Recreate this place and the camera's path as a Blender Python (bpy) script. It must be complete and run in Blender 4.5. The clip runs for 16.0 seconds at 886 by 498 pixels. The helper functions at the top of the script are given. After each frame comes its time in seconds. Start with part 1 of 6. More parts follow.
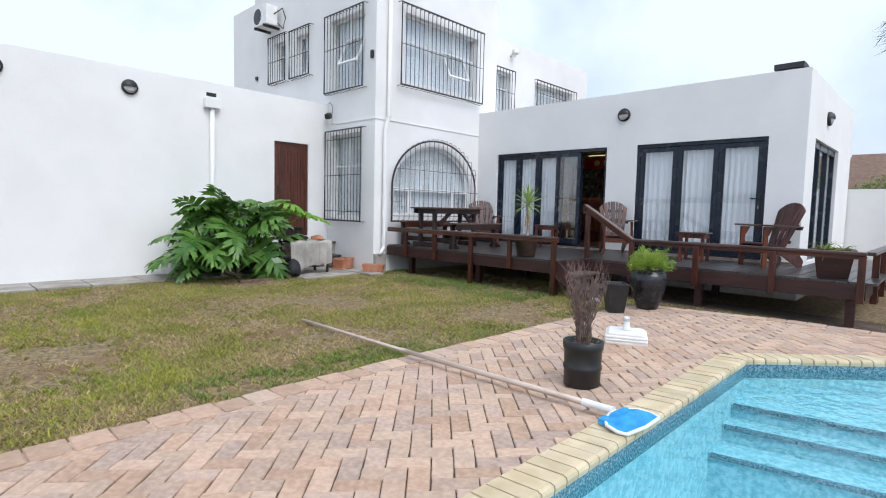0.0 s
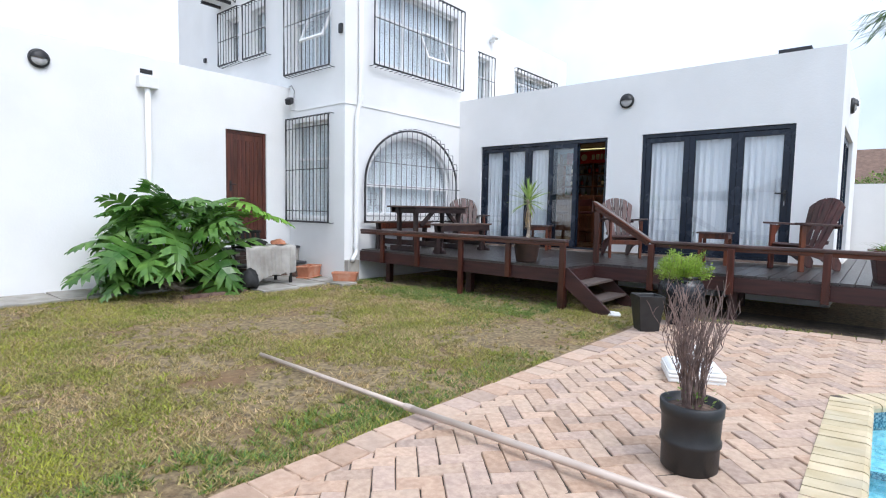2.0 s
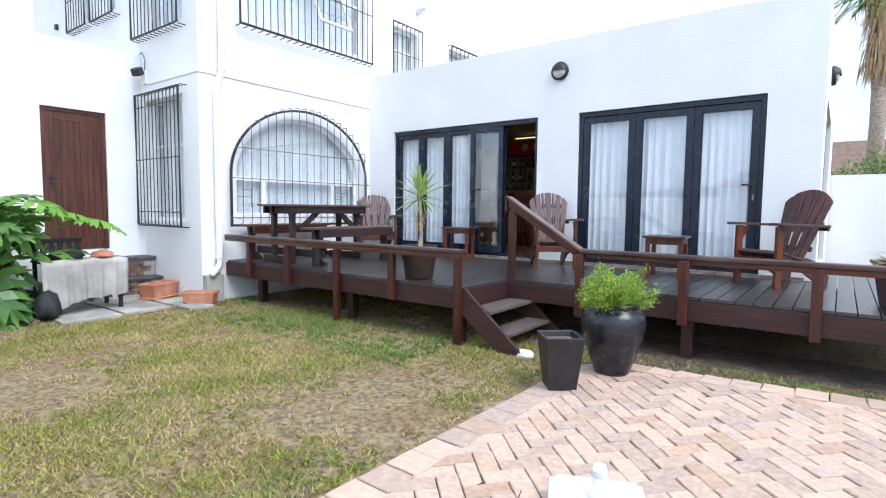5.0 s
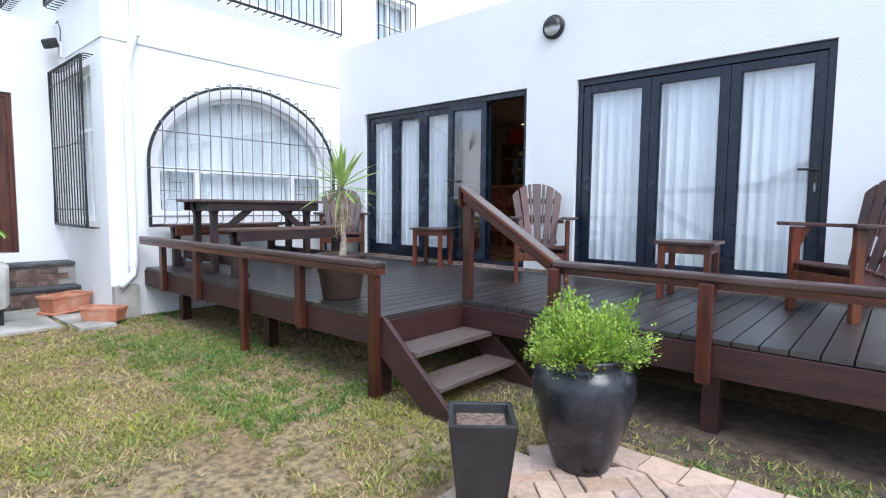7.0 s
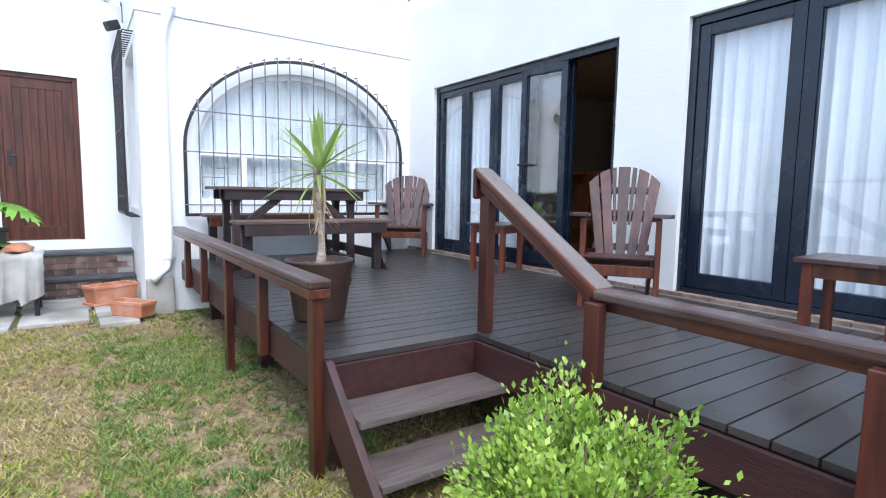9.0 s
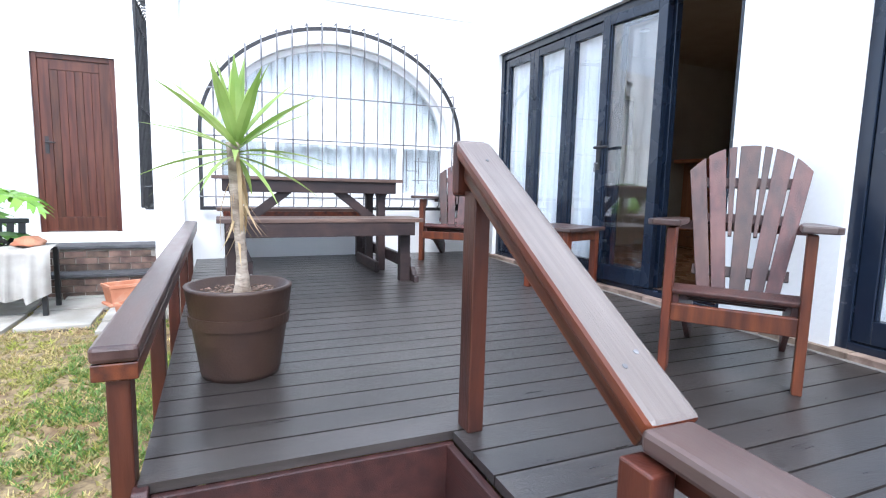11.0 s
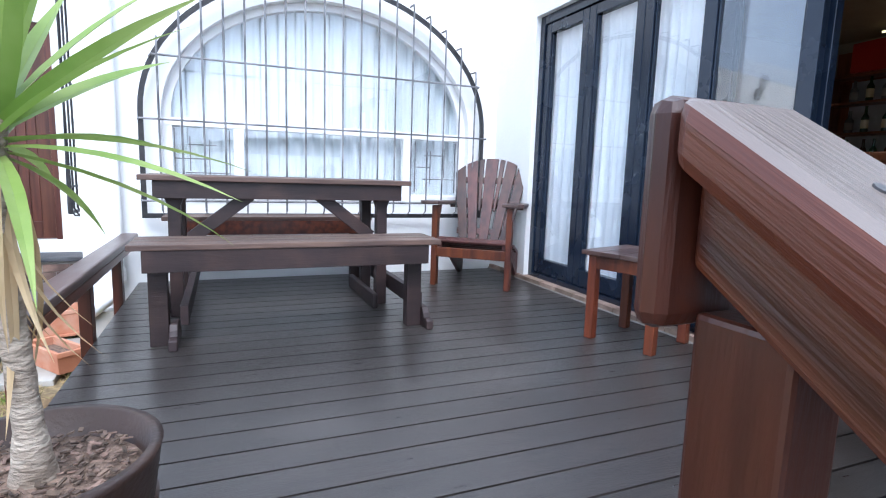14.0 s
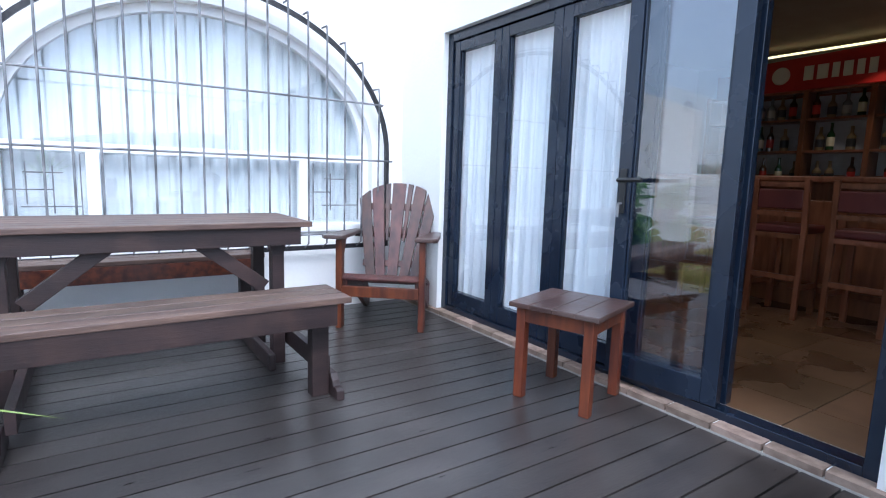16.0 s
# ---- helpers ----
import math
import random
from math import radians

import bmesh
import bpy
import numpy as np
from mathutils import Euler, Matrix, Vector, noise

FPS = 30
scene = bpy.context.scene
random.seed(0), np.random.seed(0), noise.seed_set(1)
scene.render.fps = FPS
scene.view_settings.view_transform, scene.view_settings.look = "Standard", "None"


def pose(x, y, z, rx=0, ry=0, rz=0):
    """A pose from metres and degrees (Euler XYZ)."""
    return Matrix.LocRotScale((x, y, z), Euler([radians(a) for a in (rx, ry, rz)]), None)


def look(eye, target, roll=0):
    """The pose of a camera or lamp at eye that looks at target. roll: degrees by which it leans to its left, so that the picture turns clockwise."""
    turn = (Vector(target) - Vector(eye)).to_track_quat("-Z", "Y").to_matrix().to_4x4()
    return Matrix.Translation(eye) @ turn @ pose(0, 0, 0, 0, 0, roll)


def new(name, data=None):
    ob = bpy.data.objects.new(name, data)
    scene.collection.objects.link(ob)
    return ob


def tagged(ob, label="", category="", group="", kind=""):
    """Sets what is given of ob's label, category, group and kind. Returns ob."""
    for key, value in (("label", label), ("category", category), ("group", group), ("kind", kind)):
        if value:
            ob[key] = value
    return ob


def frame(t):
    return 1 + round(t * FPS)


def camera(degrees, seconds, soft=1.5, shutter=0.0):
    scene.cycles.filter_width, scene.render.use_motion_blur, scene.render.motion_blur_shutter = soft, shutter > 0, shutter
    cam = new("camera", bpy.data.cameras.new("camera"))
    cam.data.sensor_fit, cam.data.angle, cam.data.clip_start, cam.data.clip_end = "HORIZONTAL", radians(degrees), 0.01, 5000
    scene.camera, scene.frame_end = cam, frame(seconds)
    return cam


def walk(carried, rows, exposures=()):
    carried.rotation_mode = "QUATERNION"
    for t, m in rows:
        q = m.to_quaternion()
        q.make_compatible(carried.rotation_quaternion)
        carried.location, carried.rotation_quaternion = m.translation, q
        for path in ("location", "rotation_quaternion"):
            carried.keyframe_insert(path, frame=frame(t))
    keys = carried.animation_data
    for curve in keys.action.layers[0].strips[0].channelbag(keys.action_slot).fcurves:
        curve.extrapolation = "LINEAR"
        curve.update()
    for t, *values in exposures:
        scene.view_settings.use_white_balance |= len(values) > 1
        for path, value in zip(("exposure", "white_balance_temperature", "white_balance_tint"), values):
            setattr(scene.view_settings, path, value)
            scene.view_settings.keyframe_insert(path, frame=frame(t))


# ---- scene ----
cam = camera(79.9, 16.0, soft=1.1)
METRES, EYE, TILT, LEAN, TURN = 10.8, 1.286, 0.0, 0.0, 44.0
ROWS = [
    (0.0, 0.0, 0.0, 0.0, 0.1, -4.23, -1.41),
    (0.5, -0.0174, 0.0281, -0.0011, -1.5, -4.17, -1.37),
    (1.0, -0.0319, 0.0609, -0.0035, -2.78, -4.13, -1.28),
    (1.5, -0.036, 0.0974, -0.0028, -3.42, -4.15, -1.17),
    (2.0, -0.0346, 0.1336, -0.0023, -4.03, -4.18, -1.04),
    (2.5, -0.0298, 0.1657, -0.0016, -4.74, -4.2, -0.99),
    (3.0, -0.0181, 0.1962, -0.0018, -5.6, -4.25, -0.9),
    (3.5, 0.0001, 0.2292, -0.0007, -6.66, -4.19, -0.75),
    (4.0, 0.024, 0.2626, -0.0002, -7.21, -4.21, -0.66),
    (6.5, 0.1674, 0.4263, -0.0005, -4.83, -4.38, -0.47),
    (7.0, 0.1944, 0.4588, -0.0019, -3.01, -4.48, -0.51),
    (7.5, 0.2197, 0.4894, -0.0038, -0.5, -4.93, -0.62),
    (8.0, 0.2421, 0.5192, -0.0031, 2.52, -5.46, -0.73),
    (8.5, 0.2571, 0.5524, -0.0012, 7.44, -5.72, -0.88),
    (11.0, 0.2875, 0.7171, 0.0019, 23.1, -7.01, -1.39),
    (11.5, 0.2837, 0.7464, 0.0003, 27.03, -7.72, -1.59),
    (12.0, 0.2714, 0.774, 0.0017, 28.87, -8.13, -1.75),
    (12.5, 0.2606, 0.7938, 0.0018, 29.31, -8.15, -1.78),
    (13.0, 0.2489, 0.808, 0.0046, 29.12, -8.15, -1.73),
    (13.5, 0.2373, 0.8177, 0.0072, 27.01, -8.08, -1.78),
    (14.0, 0.2294, 0.8249, 0.0088, 23.68, -7.92, -1.81),
    (14.5, 0.2222, 0.8331, 0.0144, 20.43, -8.05, -1.78),
    (15.0, 0.2176, 0.841, 0.0224, 17.27, -8.13, -1.78),
    (15.5, 0.2134, 0.8479, 0.0249, 14.7, -7.97, -1.69),
    (16.0, 0.2078, 0.8579, 0.0303, 12.44, -7.85, -1.73),
]
EXPOSURES = [(t, e, k, 10) for t, e, k in ((0.0, 0.42, 5850), (1.0, 0.50, 5800), (2.0, 0.66, 5700), (3.5, 1.0, 5550), (6.5, 1.02, 5500), (8.3, 1.04, 5400), (11.0, 1.74, 5500), (12.2, 1.38, 5400), (13.2, 1.28, 5350), (14.5, 1.5, 5300), (16.0, 1.42, 5200))]
ROWS.insert(9, (5.3, 0.114, 0.334, -0.0003, -6.8, -4.3, -0.57))
walk(cam, [(t, pose(0, 0, EYE, TILT, LEAN, TURN) @ pose(METRES * x, METRES * y, METRES * z, 90 + pitch, roll, yaw)) for t, x, y, z, yaw, pitch, roll in ROWS], EXPOSURES)

# ---- world and sun ----
world = bpy.data.worlds.new("sky")
scene.world = world
world.use_nodes = True
wn = world.node_tree
sky = wn.nodes.new("ShaderNodeTexSky")
sky.sky_type, sky.sun_disc = "NISHITA", False
SUN_EL, SUN_AZ = 53.0, 104.0      # degrees; azimuth clockwise from +y
sky.sun_elevation, sky.sun_rotation = radians(SUN_EL), radians(SUN_AZ)
sky.air_density, sky.dust_density, sky.ozone_density = 1.0, 5.0, 1.0
tc = wn.nodes.new("ShaderNodeTexCoord")
cn = wn.nodes.new("ShaderNodeTexNoise")
cn.inputs["Scale"].default_value, cn.inputs["Detail"].default_value = 2.0, 6
wn.links.new(tc.outputs["Generated"], cn.inputs["Vector"])
cr = wn.nodes.new("ShaderNodeMapRange")
cr.inputs["From Min"].default_value, cr.inputs["From Max"].default_value = 0.36, 0.56
cr.inputs["To Min"].default_value, cr.inputs["To Max"].default_value = 0.4, 1.0
wn.links.new(cn.outputs["Fac"], cr.inputs["Value"])
cm = wn.nodes.new("ShaderNodeMixRGB")
wn.links.new(cr.outputs[0], cm.inputs[0])
wn.links.new(sky.outputs[0], cm.inputs[1])
cm.inputs[2].default_value = (4.9, 5.2, 5.6, 1)      # thin bright overcast
wn.links.new(cm.outputs[0], wn.nodes["Background"].inputs[0])
wn.nodes["Background"].inputs[1].default_value = 0.15
sun = new("sun", bpy.data.lights.new("sun", "SUN"))
sun.data.energy, sun.data.angle, sun.data.color = 1.05, radians(38), (1.0, 0.97, 0.93)
se, sa = radians(SUN_EL), radians(SUN_AZ)
sun.matrix_world = look((0, 0, 30), (-math.sin(sa) * math.cos(se), -math.cos(sa) * math.cos(se), 30 - math.sin(se)))


# ---- materials ----
def surf(name, a, b=None, scale=6.0, rough=0.6, bump=0.15, bscale=80.0, metal=0.0, stretch=(1, 1, 1), vary=0.0, stain=None, stain_scale=1.5, stain_amt=0.5, spec=0.5, coat=0.0, lo=0.35, hi=0.65, island=0.0, rvar=0.1, palette=(), pmix=0.48):
    m = bpy.data.materials.new(name)
    m.use_nodes = True
    t = m.node_tree
    n, l = t.nodes, t.links
    p = n["Principled BSDF"]
    geo = n.new("ShaderNodeNewGeometry")
    mp = n.new("ShaderNodeMapping")
    mp.inputs["Scale"].default_value = stretch
    if stretch != (1, 1, 1):
        tc, oi = n.new("ShaderNodeTexCoord"), n.new("ShaderNodeObjectInfo")
        ad = n.new("ShaderNodeVectorMath")
        ad.operation = "MULTIPLY_ADD"
        ad.inputs[1].default_value = (23.0, 17.0, 31.0)
        l.new(oi.outputs["Random"], ad.inputs[0])
        l.new(tc.outputs["Object"], ad.inputs[2])
        l.new(ad.outputs[0], mp.inputs["Vector"])
    else:
        l.new(geo.outputs["Position"], mp.inputs["Vector"])
    n1 = n.new("ShaderNodeTexNoise")
    n1.inputs["Scale"].default_value, n1.inputs["Detail"].default_value = scale, 6
    l.new(mp.outputs[0], n1.inputs["Vector"])
    r = n.new("ShaderNodeValToRGB")
    r.color_ramp.elements[0].position, r.color_ramp.elements[1].position = lo, hi
    b = b or tuple(min(1, c * 1.12) for c in a)
    r.color_ramp.elements[0].color, r.color_ramp.elements[1].color = (*a, 1), (*b, 1)
    l.new(n1.outputs["Fac"], r.inputs[0])
    col = r.outputs[0]
    if stain:
        n2 = n.new("ShaderNodeTexNoise")
        n2.inputs["Scale"].default_value, n2.inputs["Detail"].default_value = stain_scale, 5
        l.new(geo.outputs["Position"], n2.inputs["Vector"])
        rr = n.new("ShaderNodeValToRGB")
        rr.color_ramp.elements[0].position, rr.color_ramp.elements[1].position = 0.5, 0.72
        rr.color_ramp.elements[0].color, rr.color_ramp.elements[1].color = (0, 0, 0, 1), (stain_amt, stain_amt, stain_amt, 1)
        l.new(n2.outputs["Fac"], rr.inputs[0])
        mx = n.new("ShaderNodeMixRGB")
        l.new(rr.outputs[0], mx.inputs[0])
        l.new(col, mx.inputs[1])
        mx.inputs[2].default_value = (*stain, 1)
        col = mx.outputs[0]
    if palette:
        src = n.new("ShaderNodeObjectInfo").outputs["Random"] if vary else geo.outputs["Random Per Island"]
        pr = n.new("ShaderNodeValToRGB")
        pr.color_ramp.interpolation = "CONSTANT"
        pr.color_ramp.elements[0].color = (*palette[0], 1)
        pr.color_ramp.elements.remove(pr.color_ramp.elements[1])
        for i, c in enumerate(palette[1:]):
            pr.color_ramp.elements.new((i + 1) / len(palette)).color = (*c, 1)
        l.new(src, pr.inputs[0])
        pm = n.new("ShaderNodeMixRGB")
        pm.inputs[0].default_value = pmix
        l.new(col, pm.inputs[1])
        l.new(pr.outputs[0], pm.inputs[2])
        col = pm.outputs[0]
    if vary or island:
        src = n.new("ShaderNodeObjectInfo").outputs["Random"] if vary else geo.outputs["Random Per Island"]
        hs = n.new("ShaderNodeHueSaturation")
        mr = n.new("ShaderNodeMapRange")
        k = vary or island
        mr.inputs["To Min"].default_value, mr.inputs["To Max"].default_value = 1 - k, 1 + k
        l.new(src, mr.inputs["Value"])
        l.new(mr.outputs[0], hs.inputs["Value"])
        mh = n.new("ShaderNodeMapRange")
        mh.inputs["To Min"].default_value, mh.inputs["To Max"].default_value = 0.5 + 0.03 * k, 0.5 - 0.03 * k
        l.new(src, mh.inputs["Value"])
        l.new(mh.outputs[0], hs.inputs["Hue"])
        l.new(col, hs.inputs["Color"])
        col = hs.outputs[0]
    l.new(col, p.inputs["Base Color"])
    p.inputs["Metallic"].default_value = metal
    p.inputs["Specular IOR Level"].default_value = spec
    p.inputs["Coat Weight"].default_value = coat
    rm = n.new("ShaderNodeMapRange")
    rm.inputs["To Min"].default_value, rm.inputs["To Max"].default_value = max(0.02, rough - rvar), min(1, rough + rvar)
    l.new(n1.outputs["Fac"], rm.inputs["Value"])
    l.new(rm.outputs[0], p.inputs["Roughness"])
    if bump:
        n3 = n.new("ShaderNodeTexNoise")
        n3.inputs["Scale"].default_value, n3.inputs["Detail"].default_value = bscale, 4
        l.new(mp.outputs[0], n3.inputs["Vector"])
        bp = n.new("ShaderNodeBump")
        bp.inputs["Strength"].default_value, bp.inputs["Distance"].default_value = bump, 0.01
        l.new(n3.outputs["Fac"], bp.inputs["Height"])
        l.new(bp.outputs[0], p.inputs["Normal"])
    return m


def glass_like(name, tint, ior=1.45, rough=0.0, ripple=0.0, rscale=6.0):
    m = bpy.data.materials.new(name)
    m.use_nodes = True
    n, l = m.node_tree.nodes, m.node_tree.links
    n.remove(n["Principled BSDF"])
    fr, tr, gl, mx = (n.new("ShaderNode" + k) for k in ("LayerWeight", "BsdfTransparent", "BsdfGlossy", "MixShader"))
    f0 = ((ior - 1) / (ior + 1)) ** 2
    pw5, mad = n.new("ShaderNodeMath"), n.new("ShaderNodeMath")
    pw5.operation, mad.operation = "POWER", "MULTIPLY_ADD"
    fr.inputs["Blend"].default_value = 0.5
    pw5.inputs[1].default_value, mad.inputs[1].default_value, mad.inputs[2].default_value = 5.0, 1 - f0, f0
    l.new(fr.outputs["Facing"], pw5.inputs[0])
    l.new(pw5.outputs[0], mad.inputs[0])
    tr.inputs[0].default_value = (*tint, 1)
    gl.inputs["Roughness"].default_value = rough
    l.new(mad.outputs[0], mx.inputs[0])
    l.new(tr.outputs[0], mx.inputs[1])
    l.new(gl.outputs[0], mx.inputs[2])
    l.new(mx.outputs[0], n["Material Output"].inputs[0])
    if ripple:
        geo = n.new("ShaderNodeNewGeometry")
        nz, bp = n.new("ShaderNodeTexNoise"), n.new("ShaderNodeBump")
        nz.inputs["Scale"].default_value, nz.inputs["Detail"].default_value = rscale, 3
        bp.inputs["Strength"].default_value, bp.inputs["Distance"].default_value = ripple, 0.05
        l.new(geo.outputs["Position"], nz.inputs["Vector"])
        l.new(nz.outputs["Fac"], bp.inputs["Height"])
        l.new(bp.outputs[0], fr.inputs["Normal"])
        l.new(bp.outputs[0], gl.inputs["Normal"])
    return m


def leafy(name, a, b, rough=0.45, trans=0.35, scale=5.0, island=0.25):
    m = surf(name, a, b, scale=scale, rough=rough, bump=0.0, island=island)
    n, l = m.node_tree.nodes, m.node_tree.links
    p = n["Principled BSDF"]
    td, mx = n.new("ShaderNodeBsdfTranslucent"), n.new("ShaderNodeMixShader")
    src = p.inputs["Base Color"].links[0].from_socket
    l.new(src, td.inputs[0])
    mx.inputs[0].default_value = trans
    l.new(p.outputs[0], mx.inputs[1])
    l.new(td.outputs[0], mx.inputs[2])
    l.new(mx.outputs[0], n["Material Output"].inputs[0])
    return m


plaster = surf("white_plaster", (0.80, 0.80, 0.79), (0.84, 0.84, 0.83), scale=1.2, rough=0.75, bump=0.22, bscale=35, stain=(0.70, 0.70, 0.67), stain_scale=0.7, stain_amt=0.35, spec=0.3)
# cream plaster with the dimness of the rooms put into its colour
plaster_in = surf("dimmed_cream_plaster", (0.36, 0.33, 0.27), (0.42, 0.385, 0.32), scale=2, rough=0.8, bump=0.1)
paint = surf("white_gloss_paint", (0.78, 0.78, 0.78), scale=5, rough=0.35, bump=0.05)
iron = surf("black_painted_iron", (0.012, 0.012, 0.014), (0.03, 0.028, 0.03), scale=30, rough=0.45, bump=0.1)
iron_pale = surf("weathered_iron", (0.07, 0.07, 0.075), (0.26, 0.26, 0.27), scale=9, rough=0.5, bump=0.15, bscale=120)
alu = surf("dark_navy_aluminium", (0.007, 0.012, 0.024), (0.011, 0.018, 0.034), scale=3, rough=0.26, bump=0.03, spec=0.5)
rubber = surf("black_rubber", (0.01, 0.01, 0.01), (0.02, 0.02, 0.02), rough=0.7)
deckwood = surf("stained_deck_board", (0.020, 0.0165, 0.0152), (0.037, 0.0305, 0.028), scale=7, spec=1.0, rough=0.31, bump=0.22, bscale=40, stretch=(8, 0.6, 8), vary=0.16, stain=(0.075, 0.066, 0.062), stain_scale=2.3, stain_amt=0.5, rvar=0.08)
redwood = surf("red_brown_stained_timber", (0.042, 0.011, 0.007), (0.15, 0.038, 0.013), scale=3, rough=0.33, bump=0.15, bscale=25, stretch=(0.35, 8, 8), vary=0.12, stain=(0.09, 0.045, 0.035), stain_scale=2.5, stain_amt=0.6)
redwood_v = surf("red_brown_stained_post", (0.034, 0.010, 0.007), (0.086, 0.023, 0.012), scale=3, rough=0.34, bump=0.12, bscale=25, stretch=(6, 6, 0.7), vary=0.12)
fascia_m = surf("dark_maroon_fascia", (0.026, 0.0085, 0.008), (0.052, 0.016, 0.013), scale=4, rough=0.5, bump=0.3, bscale=40, stretch=(0.5, 6, 6), vary=0.1)
capwood = surf("weathered_rail_cap", (0.036, 0.018, 0.015), (0.070, 0.038, 0.031), scale=3, rough=0.32, bump=0.10, bscale=22, stretch=(0.7, 5, 5), vary=0.1, stain=(0.15, 0.12, 0.11), stain_scale=2.2, stain_amt=0.5)
# worn rail top; its pale grey also paints in the sky's sheen
worn_sheen = surf("worn_rail_top_sky_sheen", (0.125, 0.102, 0.090), (0.185, 0.158, 0.142), scale=4, rough=0.36, bump=0.2, bscale=22, stretch=(0.3, 9, 9), stain=(0.085, 0.052, 0.040), stain_scale=3, stain_amt=0.5)
darktable = surf("dark_brown_table_timber", (0.015, 0.0085, 0.0085), (0.029, 0.016, 0.015), scale=3, rough=0.5, bump=0.16, bscale=25, stretch=(6, 0.6, 6), vary=0.2, stain=(0.075, 0.040, 0.030), stain_scale=4, stain_amt=0.5)
chairwood = surf("oiled_red_brown_slat", (0.032, 0.0115, 0.0095), (0.080, 0.029, 0.023), scale=4, rough=0.42, bump=0.25, bscale=50, stretch=(5, 5, 0.8), vary=0.3, stain=(0.12, 0.055, 0.04), stain_scale=4, stain_amt=0.6)
benchtop = surf("worn_bench_board", (0.058, 0.036, 0.028), (0.125, 0.078, 0.056), scale=4, rough=0.5, bump=0.2, bscale=30, stretch=(6, 0.6, 6), vary=0.2, stain=(0.055, 0.035, 0.03), stain_scale=4, stain_amt=0.6)
treadwood = surf("dusty_tread_board", (0.075, 0.056, 0.048), (0.13, 0.10, 0.088), scale=6, rough=0.6, bump=0.3, bscale=40, stretch=(6, 0.6, 6), vary=0.1)
orangewood = surf("orange_brown_leg_timber", (0.050, 0.012, 0.006), (0.145, 0.036, 0.011), scale=3, rough=0.4, bump=0.2, bscale=50, stretch=(6, 6, 0.9), vary=0.15)
doorwood = surf("varnished_door_timber", (0.050, 0.014, 0.008), (0.105, 0.034, 0.018), scale=4, rough=0.4, bump=0.2, bscale=50, stretch=(6, 6, 0.5), vary=0.18)
barwood = surf("bar_timber", (0.16, 0.055, 0.022), (0.26, 0.10, 0.045), scale=4, rough=0.35, bump=0.1, stretch=(5, 5, 0.6), vary=0.15)
PAVERS = ((0.49, 0.32, 0.225), (0.57, 0.425, 0.33), (0.44, 0.335, 0.27), (0.61, 0.47, 0.365), (0.52, 0.355, 0.25), (0.34, 0.28, 0.25), (0.58, 0.43, 0.32), (0.46, 0.365, 0.31))
paver = surf("clay_paver", (0.36, 0.23, 0.15), (0.58, 0.42, 0.30), scale=30, rough=0.85, bump=0.5, bscale=120, vary=0.10, stain=(0.22, 0.17, 0.14), stain_scale=7, stain_amt=0.35, palette=PAVERS)
paver_i = surf("clay_paver_joined", (0.36, 0.23, 0.15), (0.58, 0.42, 0.30), scale=30, rough=0.85, bump=0.5, bscale=120, island=0.10, stain=(0.22, 0.17, 0.14), stain_scale=7, stain_amt=0.35, palette=PAVERS)
edging = surf("clay_edging", (0.36, 0.24, 0.165), (0.52, 0.38, 0.28), scale=24, rough=0.85, bump=0.4, vary=0.12, stain=(0.2, 0.16, 0.13), stain_scale=5, stain_amt=0.4, palette=PAVERS, pmix=0.5)
sand = surf("joint_sand", (0.045, 0.034, 0.026), (0.11, 0.085, 0.065), scale=30, rough=0.95, bump=0.4)
coping = surf("cream_coping_brick", (0.52, 0.42, 0.25), (0.64, 0.54, 0.36), scale=6, rough=0.8, bump=0.4, vary=0.1, stain=(0.45, 0.40, 0.30), stain_scale=4, stain_amt=0.5)
concrete = surf("concrete_slab", (0.26, 0.24, 0.205), (0.42, 0.40, 0.36), scale=3, rough=0.9, bump=0.4, stain=(0.2, 0.19, 0.16), stain_scale=1.6, stain_amt=0.6)
soil = surf("dry_lawn_soil", (0.10, 0.070, 0.036), (0.30, 0.225, 0.115), scale=26, rough=0.95, bump=0.7, bscale=60, stain=(0.16, 0.085, 0.035), stain_scale=1.6, stain_amt=0.7)
potsoil = surf("bark_mulch", (0.08, 0.05, 0.035), (0.22, 0.15, 0.11), scale=40, rough=0.95, bump=0.8, bscale=90)
chipbark = surf("dark_bark_chip", (0.055, 0.036, 0.026), (0.20, 0.135, 0.10), scale=30, rough=0.9, bump=0.4, island=0.4)
terracotta = surf("terracotta", (0.42, 0.16, 0.085), (0.52, 0.23, 0.13), scale=6, rough=0.8, bump=0.2, stain=(0.5, 0.36, 0.28), stain_scale=6, stain_amt=0.5)
blackglaze = surf("black_glazed_clay", (0.010, 0.011, 0.015), (0.022, 0.023, 0.028), scale=7, rough=0.26, bump=0.12, bscale=25, stain=(0.06, 0.065, 0.075), stain_scale=9, stain_amt=0.35)
blackplastic = surf("black_plastic", (0.010, 0.010, 0.011), (0.02, 0.02, 0.02), scale=9, rough=0.45, bump=0.08)
brownpot = surf("brown_barrel_pot", (0.020, 0.010, 0.007), (0.052, 0.024, 0.014), scale=5, rough=0.5, bump=0.2, stain=(0.028, 0.02, 0.015), stain_scale=5, stain_amt=0.6)
whiteplastic = surf("white_plastic", (0.74, 0.74, 0.72), scale=8, rough=0.4, bump=0.05)
bluemesh = surf("blue_net", (0.02, 0.25, 0.62), (0.06, 0.40, 0.80), scale=12, rough=0.6, bump=0.5, bscale=220)
polemat = surf("pale_aluminium_pole", (0.50, 0.40, 0.33), (0.62, 0.52, 0.44), scale=5, rough=0.45, bump=0.05, metal=0.2)
